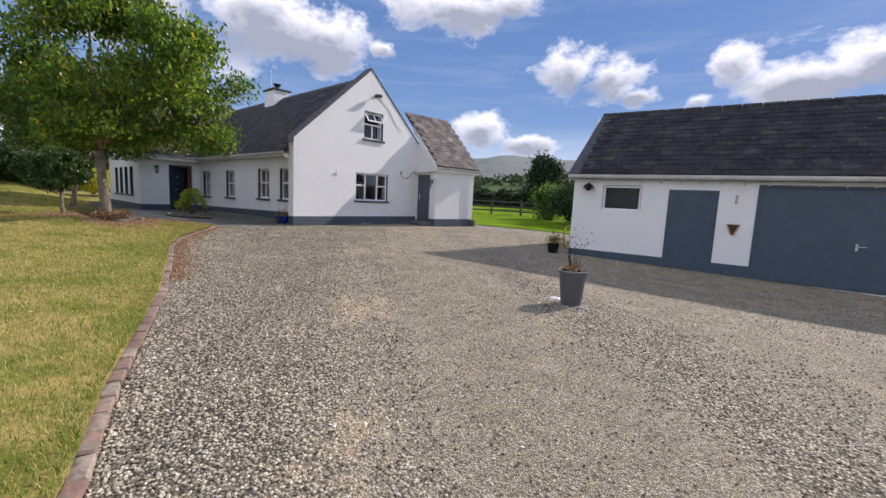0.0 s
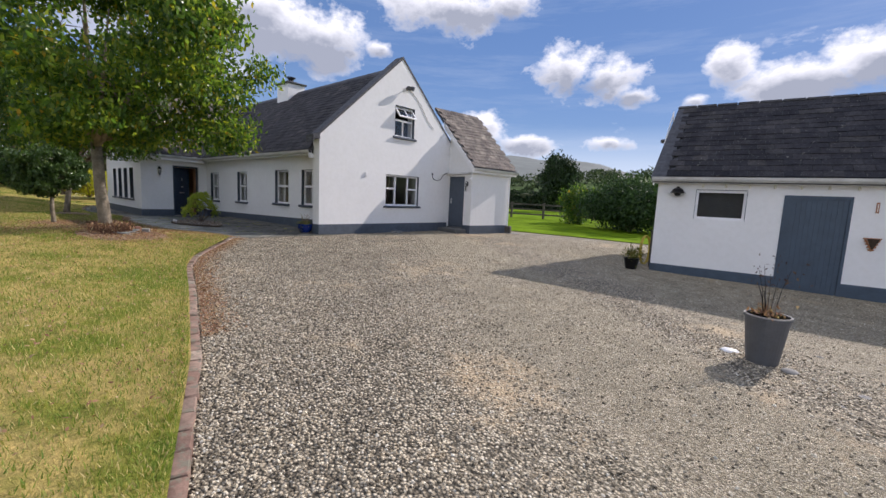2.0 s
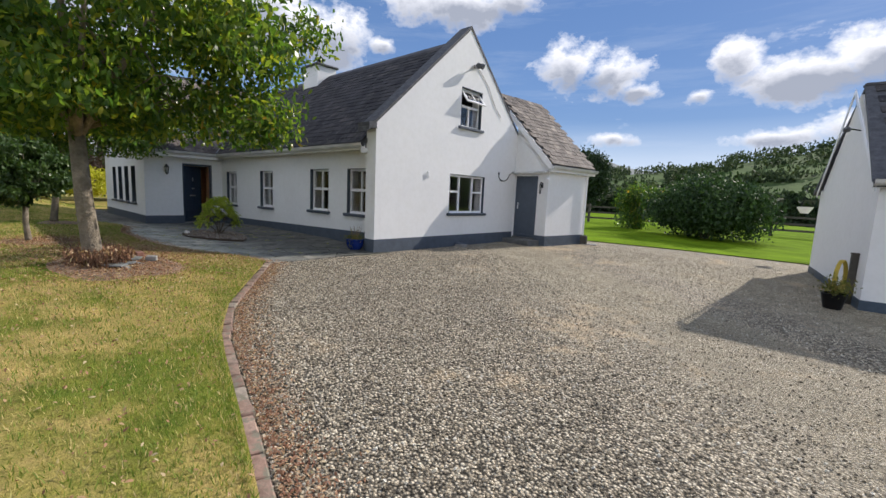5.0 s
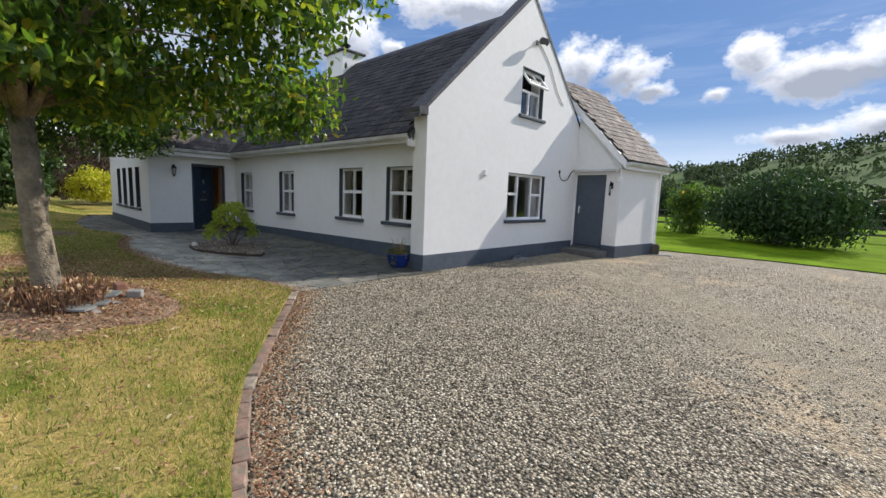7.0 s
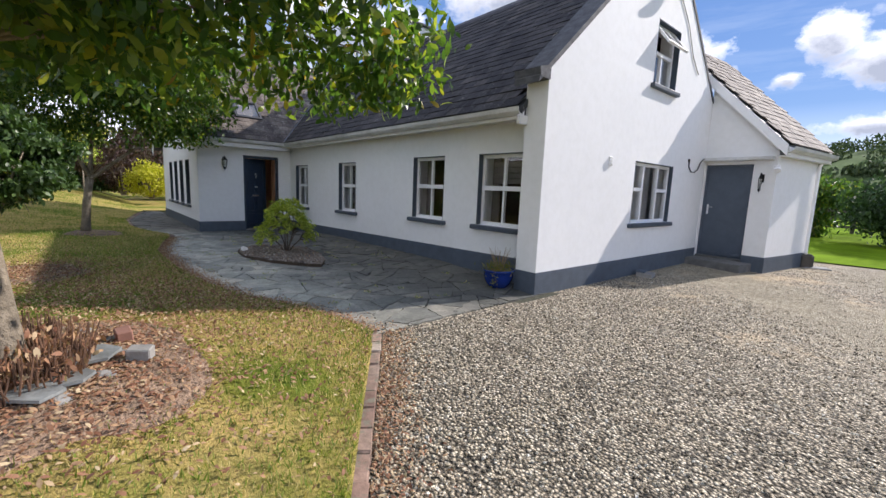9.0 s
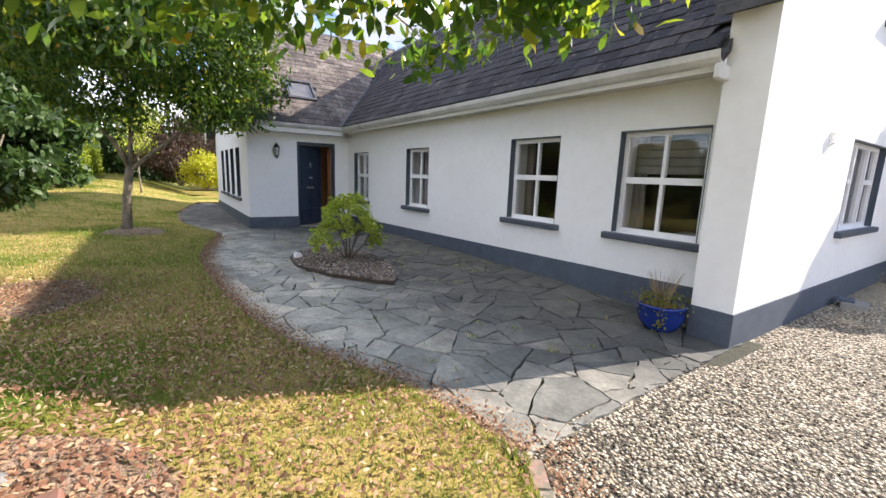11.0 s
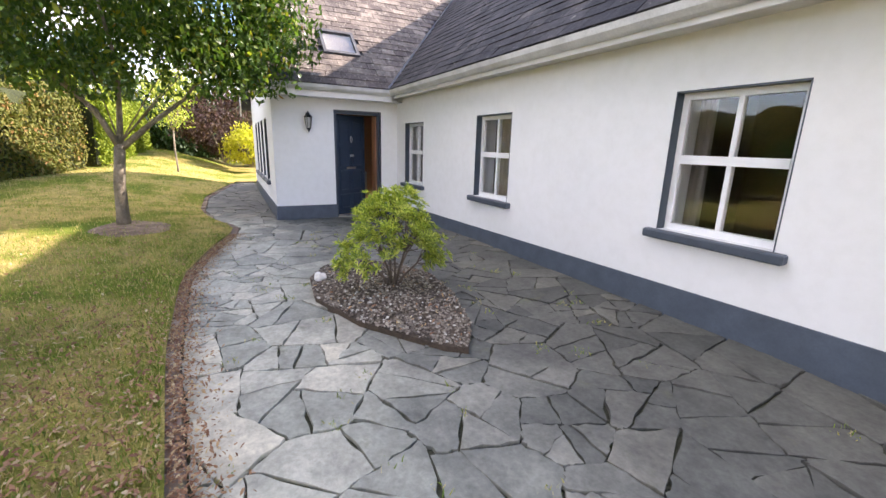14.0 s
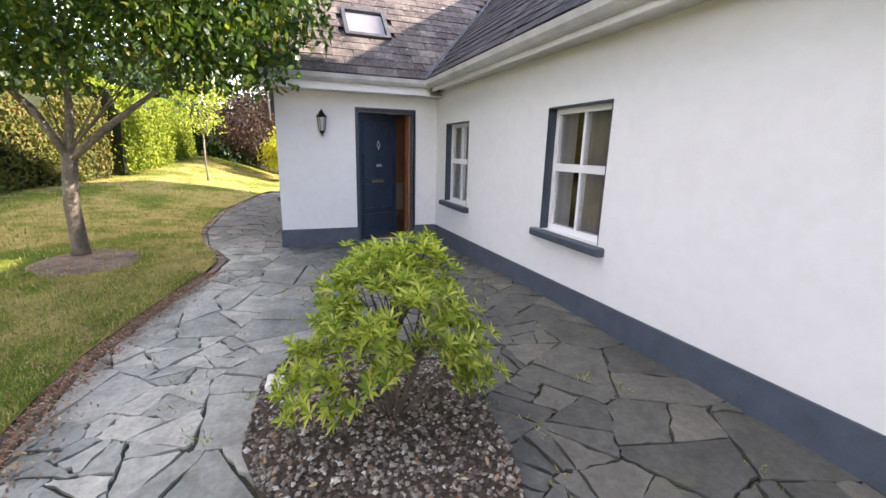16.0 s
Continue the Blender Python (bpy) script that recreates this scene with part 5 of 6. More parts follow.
def hedge(name, label, a, b, z0, h, w, n, mat, seed, leaf=0.11):
    """A clipped hedge between two points, leafy on its faces."""
    rng = np.random.default_rng(seed)
    a, b = Vector((*a, z0)), Vector((*b, z0))
    d = (b - a)
    ln = d.length
    s = Vector((-d.y, d.x, 0)).normalized()
    t = thing(name, label, "hedge", pose(*a))
    bm = bmesh.new()
    for k in range(max(2, int(ln / 1.5))):
        q = d * ((k + 0.5) / max(2, int(ln / 1.5)))
        tube(bm, [q - Vector((0, 0, 0.1)), q + Vector((0, 0, h * 0.8))], [0.08, 0.03], 5)
    part("stem", bm, BARK, t, kind="stuff")
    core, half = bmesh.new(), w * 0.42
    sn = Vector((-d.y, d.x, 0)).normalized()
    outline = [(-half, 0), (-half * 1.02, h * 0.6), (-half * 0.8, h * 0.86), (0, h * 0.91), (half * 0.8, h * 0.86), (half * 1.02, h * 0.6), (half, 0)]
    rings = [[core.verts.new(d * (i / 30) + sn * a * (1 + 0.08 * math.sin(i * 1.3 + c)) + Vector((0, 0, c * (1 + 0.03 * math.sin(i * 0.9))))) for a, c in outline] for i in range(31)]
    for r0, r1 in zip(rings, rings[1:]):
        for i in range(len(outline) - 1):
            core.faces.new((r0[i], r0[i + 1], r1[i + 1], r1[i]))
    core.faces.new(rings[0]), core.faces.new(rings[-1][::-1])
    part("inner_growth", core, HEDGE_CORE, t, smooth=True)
    u, v, k = rng.uniform(0, ln, n), rng.uniform(-1, 1, n), rng.uniform(0, 1, n)
    top = h * (0.92 + 0.08 * np.sin(u * 1.7) + 0.05 * np.sin(u * 4.1))
    ang = rng.uniform(0, math.pi, n)
    r = 1 - 0.35 * rng.uniform(size=n) ** 2
    off, zz = np.cos(ang) * w * 0.5, np.clip(np.abs(np.sin(ang)) ** 0.5, 0, 1) * top
    side = rng.uniform(size=n) < 0.6
    off = np.where(side, np.sign(v) * w * 0.5 * (1 + 0.1 * np.sin(u * 3 + k * 5)), off)
    zz = np.where(side, k * top * 0.9, zz)
    dn = np.array(d.normalized())
    p = u[:, None] * dn + (off * r)[:, None] * np.array(s) + np.stack([rng.normal(size=n) * 0.05, rng.normal(size=n) * 0.05, zz], 1)
    many("foliage", LEAF_V, LEAF_F, p, turns(n, rng), rng.uniform(0.7, 1.4, n) * leaf, mat, t, kind="")


hedge("hedge", "clipped olive and russet hedge along the lawn", (-19.5, -4.9), (-31.0, -0.6), 0.65, 2.7, 1.8, 90000, HEDGEO, 31, 0.095)
hedge("hedge", "bright lime green conifer hedge at the lawn's far side", (-31.2, -0.5), (-41.0, -0.4), 0.95, 2.75, 2.0, 62000, HEDGEG, 32, 0.095)
hedge("hedge", "dark clipped hedge closing the front garden", (-19.5, -4.9), (-10.0, -14.0), 0.4, 2.6, 1.6, 34000, LEAFD, 33, 0.17)
# stands out of view, added to darken reflections in the garage pane
hedge("hedge", "unseen dark hedge behind the drive, added to darken pane reflections", (-10.0, -14.0), (16.0, -26.0), 0.1, 3.4, 1.8, 16000, LEAFD, 38, 0.3)
hedge("hedge", "dark leafy hedge across the lawn's end", (-41.0, -0.4), (-40.0, 13.0), 0.9, 2.8, 1.8, 26000, LEAFD, 34, 0.2)
hedge("hedge", "dark field hedge beyond the post and rail fence", (-60.0, 50.0), (40.0, 50.0), -0.3, 3.4, 2.5, 60000, LEAFK, 35, 0.5)


# hills
def hill(name, az0, az1, r0, r1, prof, mat, steps=60, rings=10):
    bm = bmesh.new()
    rows = []
    for i in range(steps + 1):
        a = az0 + (az1 - az0) * i / steps
        el = float(np.interp(a, [p[0] for p in prof], [p[1] for p in prof]))
        row = []
        for j in range(rings + 1):
            k = j / rings
            r = r0 + (r1 - r0) * k
            h = (r1 * math.tan(radians(el)) + 1.6) * (k * k * (3 - 2 * k)) + 0.04 * r1 * 0.1 * noise.noise(Vector((a * 0.3, k * 4, 1)))
            row.append(bm.verts.new((r * math.sin(radians(a)), r * math.cos(radians(a)), h - 2.2 * (1 - k))))
        rows.append(row)
    for p, q in zip(rows, rows[1:]):
        for j in range(rings):
            bm.faces.new((p[j], q[j], q[j + 1], p[j + 1]))
    bmesh.ops.recalc_face_normals(bm, faces=bm.faces)
    ob = part(name, bm, mat, kind="structure", smooth=True)
    if ob.data.polygons[0].normal.z < 0:
        ob.data.flip_normals()
    return ob


# distance haze is mixed into the far hill's own colour
FARH = plain("far_hill_hazed", (0.16, 0.18, 0.17), 0.95, var=0.25, scale=0.008, fine=0.05, bumpy=0)
NEARH = plain("hill_pasture", (0.085, 0.13, 0.045), 0.95, var=0.45, scale=0.03, fine=1.0, bumpy=0, spec=0.05)
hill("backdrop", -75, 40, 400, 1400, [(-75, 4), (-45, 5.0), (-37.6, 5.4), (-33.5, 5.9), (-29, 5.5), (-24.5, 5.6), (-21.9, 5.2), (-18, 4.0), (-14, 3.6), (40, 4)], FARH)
NEARP = [(-75, 1.5), (-40, 2.0), (-25, 3.2), (-18.0, 3.6), (-12, 3.8), (-8.3, 4.9), (-4, 5.4), (0, 6.2), (3, 6.9), (12, 8.0), (30, 8.0), (45, 6)]
hill("backdrop", -75, 45, 80, 330, NEARP, NEARH)
rng = np.random.default_rng(71)
wv, wr, ws = [], [], []
m_ = 620
az_ = rng.uniform(-70, 40, m_)
kk = rng.choice([0.25, 0.45, 0.62, 0.8, 0.97], m_) + rng.normal(size=m_) * 0.02
keep = (rng.uniform(size=m_) < np.where(kk > 0.9, 1.0, 0.75))
L = []
for a, k in zip(az_[keep], kk[keep]):
    r = 80 + 250 * k
    el = float(np.interp(a, [p[0] for p in NEARP], [p[1] for p in NEARP]))
    z = (330 * math.tan(radians(el)) + 1.6) * (k * k * (3 - 2 * k)) - 2.2 * (1 - k)
    size = rng.uniform(2.0, 4.5) * (0.6 + 0.6 * k)
    c = np.array((r * math.sin(radians(a)), r * math.cos(radians(a)), z + size * 0.6))
    d = rng.normal(size=(90, 3))
    d /= np.linalg.norm(d, axis=1)[:, None]
    L.append(c + d * size * (1.5, 1.2, 0.9) * rng.uniform(0.7, 1.05, (90, 1)))
L = np.concatenate(L)
many("woods", LEAF_V, LEAF_F, L, turns(len(L), rng), rng.uniform(1.2, 2.4, len(L)), leafy("far_woods", [(0, (0.03, 0.05, 0.02)), (0.7, (0.06, 0.09, 0.035)), (1, (0.11, 0.14, 0.05))], 0.8, 0.1))

# ---- pots and garden things ----
def sprigs(name, rng, n, h, spread, mat, parent, at, r=0.004):
    bm = bmesh.new()
    for i in range(n):
        a, k = rng.uniform(0, 6.28), rng.uniform(0.4, 1.0)
        e = Vector((math.cos(a) * spread * k, math.sin(a) * spread * k, h * rng.uniform(0.5, 1)))
        tube(bm, [(e.x * 0.3, e.y * 0.3, 0), e * 0.6, e], [r, r, r * 0.5], 4)
    return part(name, bm, mat, parent, kind="stuff", at=at)


DRY = plain("dry_stem", (0.28, 0.20, 0.11), 0.9, var=0.3)
rng = np.random.default_rng(40)
pl = thing("planter", "tall tapered grey plastic planter with a dry plant on the gravel", "planter", pose(-2.52, 5.68, 0.05) @ Matrix.Diagonal((0.82, 0.82, 0.80, 1)))
part("pot", lathe([(0.165, 0), (0.17, 0.01), (0.235, 0.60), (0.25, 0.605), (0.25, 0.64), (0.225, 0.64), (0.21, 0.56), (0.0, 0.56)], 32), POTGREY, pl, smooth=False)
part("rim", lathe([(0.25, 0.63), (0.252, 0.645), (0.226, 0.645), (0.224, 0.63)], 32), CONC, pl, "pale worn rim")
part("soil", lathe([(0.2, 0.55), (0.21, 0.585), (0.1, 0.60), (0.0, 0.605)], 16), SOIL, pl)
sprigs("stem", rng, 14, 0.32, 0.16, DRY, pl, pose(0, 0, 0.58))
sprigs("stem", rng, 9, 0.72, 0.2, BLACKM, pl, pose(0, 0, 0.58), 0.005)
p = rng.normal(size=(70, 3)) * (0.12, 0.12, 0.13) + (0, 0, 1.12)
many("seed_heads", LEAF_V, LEAF_F, p, turns(70, rng), rng.uniform(0.025, 0.05, 70), LEAFP, pl, kind="")
p = rng.normal(size=(160, 3)) * (0.09, 0.09, 0.05) + (0, 0, 0.66)
many("leaves", LEAF_V, LEAF_F, p, turns(160, rng), rng.uniform(0.03, 0.07, 160), LITTER, pl, kind="")
for x, y, s in ((-2.80, 5.78, 0.075), (-2.28, 5.55, 0.06)):
    t = thing("stone", "pale loose stone beside the grey planter", "stone", pose(x, y, 0.06, 10, 5, 40))
    bm = bmesh.new()
    bmesh.ops.create_icosphere(bm, subdivisions=2, radius=s)
    for v in bm.verts:
        v.co = Vector((v.co.x * 1.5, v.co.y, v.co.z * 0.5)) * (1 + 0.2 * noise.noise(v.co * 20))
    part("rock", bm, UPVC if s > 0.07 else CONC, t, smooth=True)

for k in range(16):
    a, r = k * 2.39996, 0.32 + 0.075 * k
    x, y = -2.45 + r * math.cos(a) * 1.15, 5.65 + r * math.sin(a) * 0.7
    t = thing("stone", "loose larger stone lying in the gravel by the grey planter", "stone", pose(x, y, 0.03, 0, 0, k * 47), group="loose stones round the planter")
    bm = bmesh.new()
    bmesh.ops.create_icosphere(bm, subdivisions=1, radius=0.03 + 0.012 * (k % 3))
    for v in bm.verts:
        v.co = Vector((v.co.x * 1.3, v.co.y, v.co.z * 0.6)) * (1 + 0.3 * noise.noise(v.co * 25 + Vector((k, 0, 0))))
    part("rock", bm, CONC, t)
for x, y, h, n in ((-3.05, 5.9, 0.07, 60), (-1.9, 5.2, 0.05, 60), (-1.3, 5.35, 0.05, 50), (-3.3, 6.5, 0.05, 40)):
    t = thing("weed", "low tuft of dry weeds growing through the gravel", "weed", pose(x, y, 0.0))
    q = rng.normal(size=(n * 4, 3)) * (0.11, 0.07, 0.0) + (0, 0, 0.01)
    many("blades", [(-0.08, 0, 0), (0.08, 0, 0), (0.0, 0.35, 1.0)], [(0, 1, 2)], q, turns(n * 4, rng, 0.9), rng.uniform(0.4, 1.0, n * 4) * h, BLADE, t, kind="stuff")
bp = thing("blue_pot", "glazed cobalt blue pot with dry herbs on the patio", "plant pot", pose(-13.95, 7.07, 0.355) @ Matrix.Diagonal((0.86, 0.86, 0.88, 1)))
part("pot", lathe([(0.13, 0), (0.15, 0.01), (0.22, 0.10), (0.25, 0.20), (0.245, 0.27), (0.27, 0.29), (0.27, 0.31), (0.235, 0.31), (0.22, 0.26), (0.0, 0.26)], 32), POTBLUE, bp, smooth=True)
part("soil", lathe([(0.22, 0.25), (0.22, 0.275), (0.0, 0.29)], 16), SOIL, bp)
sprigs("stem", rng, 40, 0.42, 0.20, DRY, bp, pose(0, 0, 0.27), 0.003)
n = 700
p = rng.normal(size=(n, 3)) * (0.13, 0.13, 0.05) + (0, 0, 0.33)
p[:60] = rng.normal(size=(60, 3)) * (0.03, 0.03, 0.1) + (0.12, -0.23, 0.2)
many("leaves", LEAF_V, LEAF_F, p, turns(n, rng), rng.uniform(0.02, 0.05, n), HEDGEO, bp, kind="")
bk = thing("black_pot", "black plastic tub with a small plant by the garage corner", "plant pot", pose(-5.42, 10.75, 0.12))
part("pot", lathe([(0.12, 0), (0.17, 0.26), (0.18, 0.28), (0.155, 0.28), (0.15, 0.24), (0, 0.24)], 22), BLACKM, bk)
n = 500
p = rng.normal(size=(n, 3)) * (0.10, 0.10, 0.09) + (0.02, 0.02, 0.36)
many("leaves", LEAF_V, LEAF_F, p, turns(n, rng), rng.uniform(0.03, 0.07, n), HEDGEO, bk, kind="")
pt = thing("timber_post", "weathered timber gate post at the garage corner", "post", pose(-5.20, 11.55, 0.08, 0, 0, 8))
part("post", boxes((-0.05, 0.05, -0.05, 0.05, -0.1, 0.95), bev=0.01), TIMBER, pt)
part("cap", boxes((-0.06, 0.06, -0.06, 0.06, 0.95, 0.98), bev=0.01), TIMBER, pt)
hs = thing("garden_hose", "yellow garden hose hung on the post", "hose", pose(-5.34, 11.5, 0.1))
bm = bmesh.new()
for k in range(3):
    tube(bm, [(0.02 * k - 0.03 + 0.18 * math.cos(a) * 0.4, 0.13 * math.cos(a), 0.45 + 0.36 * math.sin(a)) for a in np.linspace(0, 2 * math.pi, 18)], 0.012, 6)
part("coil", bm, plain("yellow_hose", (0.5, 0.38, 0.05), 0.5, bumpy=0), hs)
hb = thing("hanging_basket", "white hanging basket on a bracket of the garage gable", "hanging basket", pose(-6.1, 18.15, 1.9))
part("basket", lathe([(0.10, -0.2), (0.2, -0.02), (0.21, 0.0), (0.19, 0.0), (0.0, -0.03)], 20), UPVC, hb)
bm = bmesh.new()
for k in range(3):
    a = k * 2.09
    tube(bm, [(0.2 * math.cos(a), 0.2 * math.sin(a), 0), (0, 0, 0.5)], 0.008, 4)
part("chain", bm, BLACKM, hb)
part("pole", tube(bmesh.new(), [(0, 0, 0.5), (0.0, 0.0, 0.62), (0.3, 0.05, 0.66), (0.45, 0.1, 0.5), (0.45, 0.1, -1.9)], 0.015, 6), BLACKM, hb)

# slates, blocks and cut stumps in the tree bed
for x, y, a, w, d in ((-13.36, 2.55, 15, 0.27, 0.27), (-13.05, 2.47, -50, 0.20, 0.17), (-12.95, 2.32, 60, 0.24, 0.17)):
    t = thing("broken_slate", "broken grey slate lying among dry leaves", "slate", pose(x, y, lawn_z(x, y) + 0.045, 1.5, 2, a))
    bm = prism([(-w, -d * 0.8), (w * 0.7, -d), (w, d * 0.3), (w * 0.2, d), (-w * 0.8, d * 0.6)], 0, 0.018)
    for v in bm.verts:
        v.co.x, v.co.y = v.co.x * 0.55, v.co.y * 0.6
    part("slab", bm, plain("wet_slate", (0.25, 0.265, 0.26), 0.45, var=0.4) if "wet_slate" not in bpy.data.materials else bpy.data.materials["wet_slate"], t)
for x, y, a, m_, lab in ((-13.24, 2.80, 65, CONC, "pale concrete paver half"), (-13.66, 2.74, 5, TERRA, "red clay brick")):
    t = thing("loose_brick", lab + " lying in the tree bed", "brick", pose(x, y, lawn_z(x, y) + 0.01, 5, 3, a))
    part("block", boxes((-0.07, 0.07, -0.048, 0.048, -0.02, 0.095), bev=0.008), m_, t)
for k in range(7):
    a = 0.6 + k * 0.42
    x, y = -13.5 + 0.75 * math.cos(a), 2.05 + 0.65 * math.sin(a)
    t = thing("stone", "small pale stone edging the tree bed", "stone", pose(x, y, lawn_z(x, y), 0, 0, k * 50), group="stones edging the tree bed")
    bm = bmesh.new()
    bmesh.ops.create_icosphere(bm, subdivisions=2, radius=0.07)
    for v in bm.verts:
        v.co = Vector((v.co.x * 1.4, v.co.y, v.co.z * 0.6)) * (1 + 0.25 * noise.noise(v.co * 15 + Vector((k, 0, 0))))
    part("rock", bm, CONC, t)
cut = thing("cut_stems", "thicket of cut brown stems around the tree's foot", "shrub", pose(-13.36, 2.22, 0.5))
bm = bmesh.new()
for k in range(420):
    a, r = rng.uniform(0, 6.28), 0.12 + 0.30 * rng.uniform() ** 0.7
    x, y = r * math.cos(a) * 1.05, r * math.sin(a) * 0.8
    z = lawn_z(-13.36 + x, 2.22 + y) - 0.5
    h = rng.uniform(0.10, 0.27)
    tube(bm, [(x, y, z - 0.03), (x * 1.12 + rng.uniform(-0.05, 0.05), y * 1.12 + rng.uniform(-0.05, 0.05), z + h)], [0.006, 0.004], 5)
part("stem", bm, plain("cut_stem", (0.20, 0.11, 0.065), 0.9, var=0.5, scale=12), cut, kind="stuff")
n = 900
ang, rad_ = rng.uniform(0, 6.28, n), rng.uniform(0.1, 0.48, n)
p = np.stack([rad_ * np.cos(ang), rad_ * np.sin(ang) * 0.85, rng.uniform(0.0, 0.28, n)], 1)
many("leaves", LEAF_V, LEAF_F, p, turns(n, rng), rng.uniform(0.03, 0.07, n), LITTER, cut, kind="")

# bare soil under the trees
def mulch(name, label, cx, cy, rx, ry):
    bm = bmesh.new()
    c = bm.verts.new((0, 0, lawn_z(cx, cy) + 0.025))
    rings = []
    for k in (0.35, 0.7, 1.0):
        ring = []
        for i in range(36):
            a = i * math.pi / 18
            q = k * (1 + 0.22 * noise.noise(Vector((math.cos(a) * 1.6 + cx, math.sin(a) * 1.6 + cy, 0))))
            x, y = rx * q * math.cos(a), ry * q * math.sin(a)
            ring.append(bm.verts.new((x, y, lawn_z(cx + x, cy + y) + (0.025 if k < 1 else -0.02))))
        rings.append(ring)
    for i in range(36):
        j = (i + 1) % 36
        bm.faces.new((c, rings[0][i], rings[0][j]))
        for r0, r1 in zip(rings, rings[1:]):
            bm.faces.new((r0[i], r1[i], r1[j], r0[j]))
    t = thing(name, label, "soil", pose(cx, cy, 0))
    part("soil", bm, MULCH, t, smooth=True)


mulch("tree_bed", "bare soil and leaf litter around a tree's foot", -13.35, 2.4, 1.15, 0.85)
mulch("tree_bed", "ring of bare soil around a young tree", -22.1, 2.65, 0.75, 0.6)
mulch("tree_bed", "ring of bare soil around a small round tree", -17.4, 1.9, 0.85, 0.75)

# back fence
FA, FB = Vector((-21.5, 26.5, 0.45)), Vector((4.0, 33.0, 0.3))
fence = thing("fence", "weathered post and rail fence across the back lawn", "fence", pose(*FA))
FD = (FB - FA)
fn = 11
for k in range(fn + 1):
    q = FD * (k / fn)
    part("post", boxes((q.x - 0.07, q.x + 0.07, q.y - 0.06, q.y + 0.06, q.z - 0.3, q.z + 1.2), bev=0.01), TIMBER, fence)
for k in range(fn):
    a, b = FD * (k / fn), FD * ((k + 1) / fn)
    for h in (0.35, 0.7, 1.05):
        bm = bmesh.new()
        tube(bm, [a + Vector((0, -0.08, h)), b + Vector((0, -0.08, h))], 0.075, 4)
        part("rail", bm, TIMBER, fence)

# ---- slates ----
def slates(parent, o, u, v, width, length, keep, near, gauge=0.20, w=0.30, seed=1, name="slate", mats=None):
    """Courses of slates on a slope: o its lower corner, u along the eave, v up the slope."""
    rng = np.random.default_rng(seed)
    u, v = Vector(u).normalized(), Vector(v).normalized()
    nrm = u.cross(v)
    if nrm.z < 0:
        nrm = -nrm
    me = None
    places = []
    for r in range(int(length / gauge)):
        for c in range(-1, int(width / w) + 1):
            a, b = (c + 0.5 + 0.5 * (r % 2)) * w, r * gauge + 0.035
            if 0.1 < a < width - 0.1 and keep(a, b):
                places.append((a, b))
    def piece(mat):
        bm = boxes((-w / 2 + 0.003, w / 2 - 0.003, -0.02, gauge + 0.03, 0.0, 0.016))
        m = bpy.data.meshes.new("slate")
        bm.to_mesh(m), bm.free()
        m.materials.append(mat)
        return m
    base = Matrix((u, v, nrm)).transposed().to_4x4()
    tilt = Matrix.Rotation(-0.045, 4, "X")
    near_set = sorted(range(len(places)), key=lambda i: near(*places[i]))
    cut = set(near_set[:near(None, None)])
    mats = mats or (SLATE, SLATEJ)
    me = piece(mats[0])
    rest_l, rest_r = [], []
    for i, (a, b) in enumerate(places):
        p = Vector(o) + u * a + v * (b + rng.uniform(-0.006, 0.006)) + nrm * (0.016 + rng.uniform(0, 0.008))
        rot = base @ tilt @ Matrix.Rotation(rng.normal() * 0.014, 4, "Z")
        if i in cut:
            ob = new(name, me)
            ob.parent, ob.matrix_basis = parent, Matrix.Translation(p) @ rot
        else:
            rest_l.append(p), rest_r.append(np.array(rot.to_3x3()))
    if rest_l:
        tv = [(x, y, z) for z in (0, 0.016) for y in (-0.02, gauge + 0.03) for x in (-w / 2 + 0.003, w / 2 - 0.003)]
        tf = [(4, 5, 7, 6), (0, 1, 5, 4), (0, 4, 6, 2), (1, 3, 7, 5)]
        many("slate_rest", tv, tf, np.array(rest_l), np.array(rest_r), np.ones(len(rest_l)), mats[1], parent)


def pick(f, n):
    return lambda a, b: n if a is None else f(a, b)


rl = math.hypot(RIDGE_Y - EAVE_Y, RIDGE_Z - EAVE_Z)
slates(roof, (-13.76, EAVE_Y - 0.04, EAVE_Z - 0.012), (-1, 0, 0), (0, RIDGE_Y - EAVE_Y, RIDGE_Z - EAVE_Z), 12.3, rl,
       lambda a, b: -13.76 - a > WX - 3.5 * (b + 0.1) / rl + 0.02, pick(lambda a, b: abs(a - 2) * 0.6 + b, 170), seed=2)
wlh = math.hypot(3.5, RIDGE_Z - EAVE_Z)
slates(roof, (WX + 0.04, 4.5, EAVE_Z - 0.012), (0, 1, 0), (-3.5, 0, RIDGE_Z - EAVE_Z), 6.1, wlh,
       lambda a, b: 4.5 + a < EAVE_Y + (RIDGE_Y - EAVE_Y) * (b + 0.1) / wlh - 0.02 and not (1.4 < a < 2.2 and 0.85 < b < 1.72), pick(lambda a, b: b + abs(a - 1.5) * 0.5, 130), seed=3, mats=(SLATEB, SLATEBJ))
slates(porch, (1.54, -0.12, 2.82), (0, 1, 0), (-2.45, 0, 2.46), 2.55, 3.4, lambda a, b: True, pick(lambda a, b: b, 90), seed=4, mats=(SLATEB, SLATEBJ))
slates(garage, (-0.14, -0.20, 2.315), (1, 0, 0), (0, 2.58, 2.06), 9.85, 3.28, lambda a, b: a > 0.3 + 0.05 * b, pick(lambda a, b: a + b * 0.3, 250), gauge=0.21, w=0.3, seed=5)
part("ridge_tile", boxes(*[(0.02 + 0.45 * k, 0.02 + 0.45 * k + 0.44, 2.30, 2.50, 4.34, 4.41) for k in range(22)], bev=0.02), COPING, garage, kind="stuff")
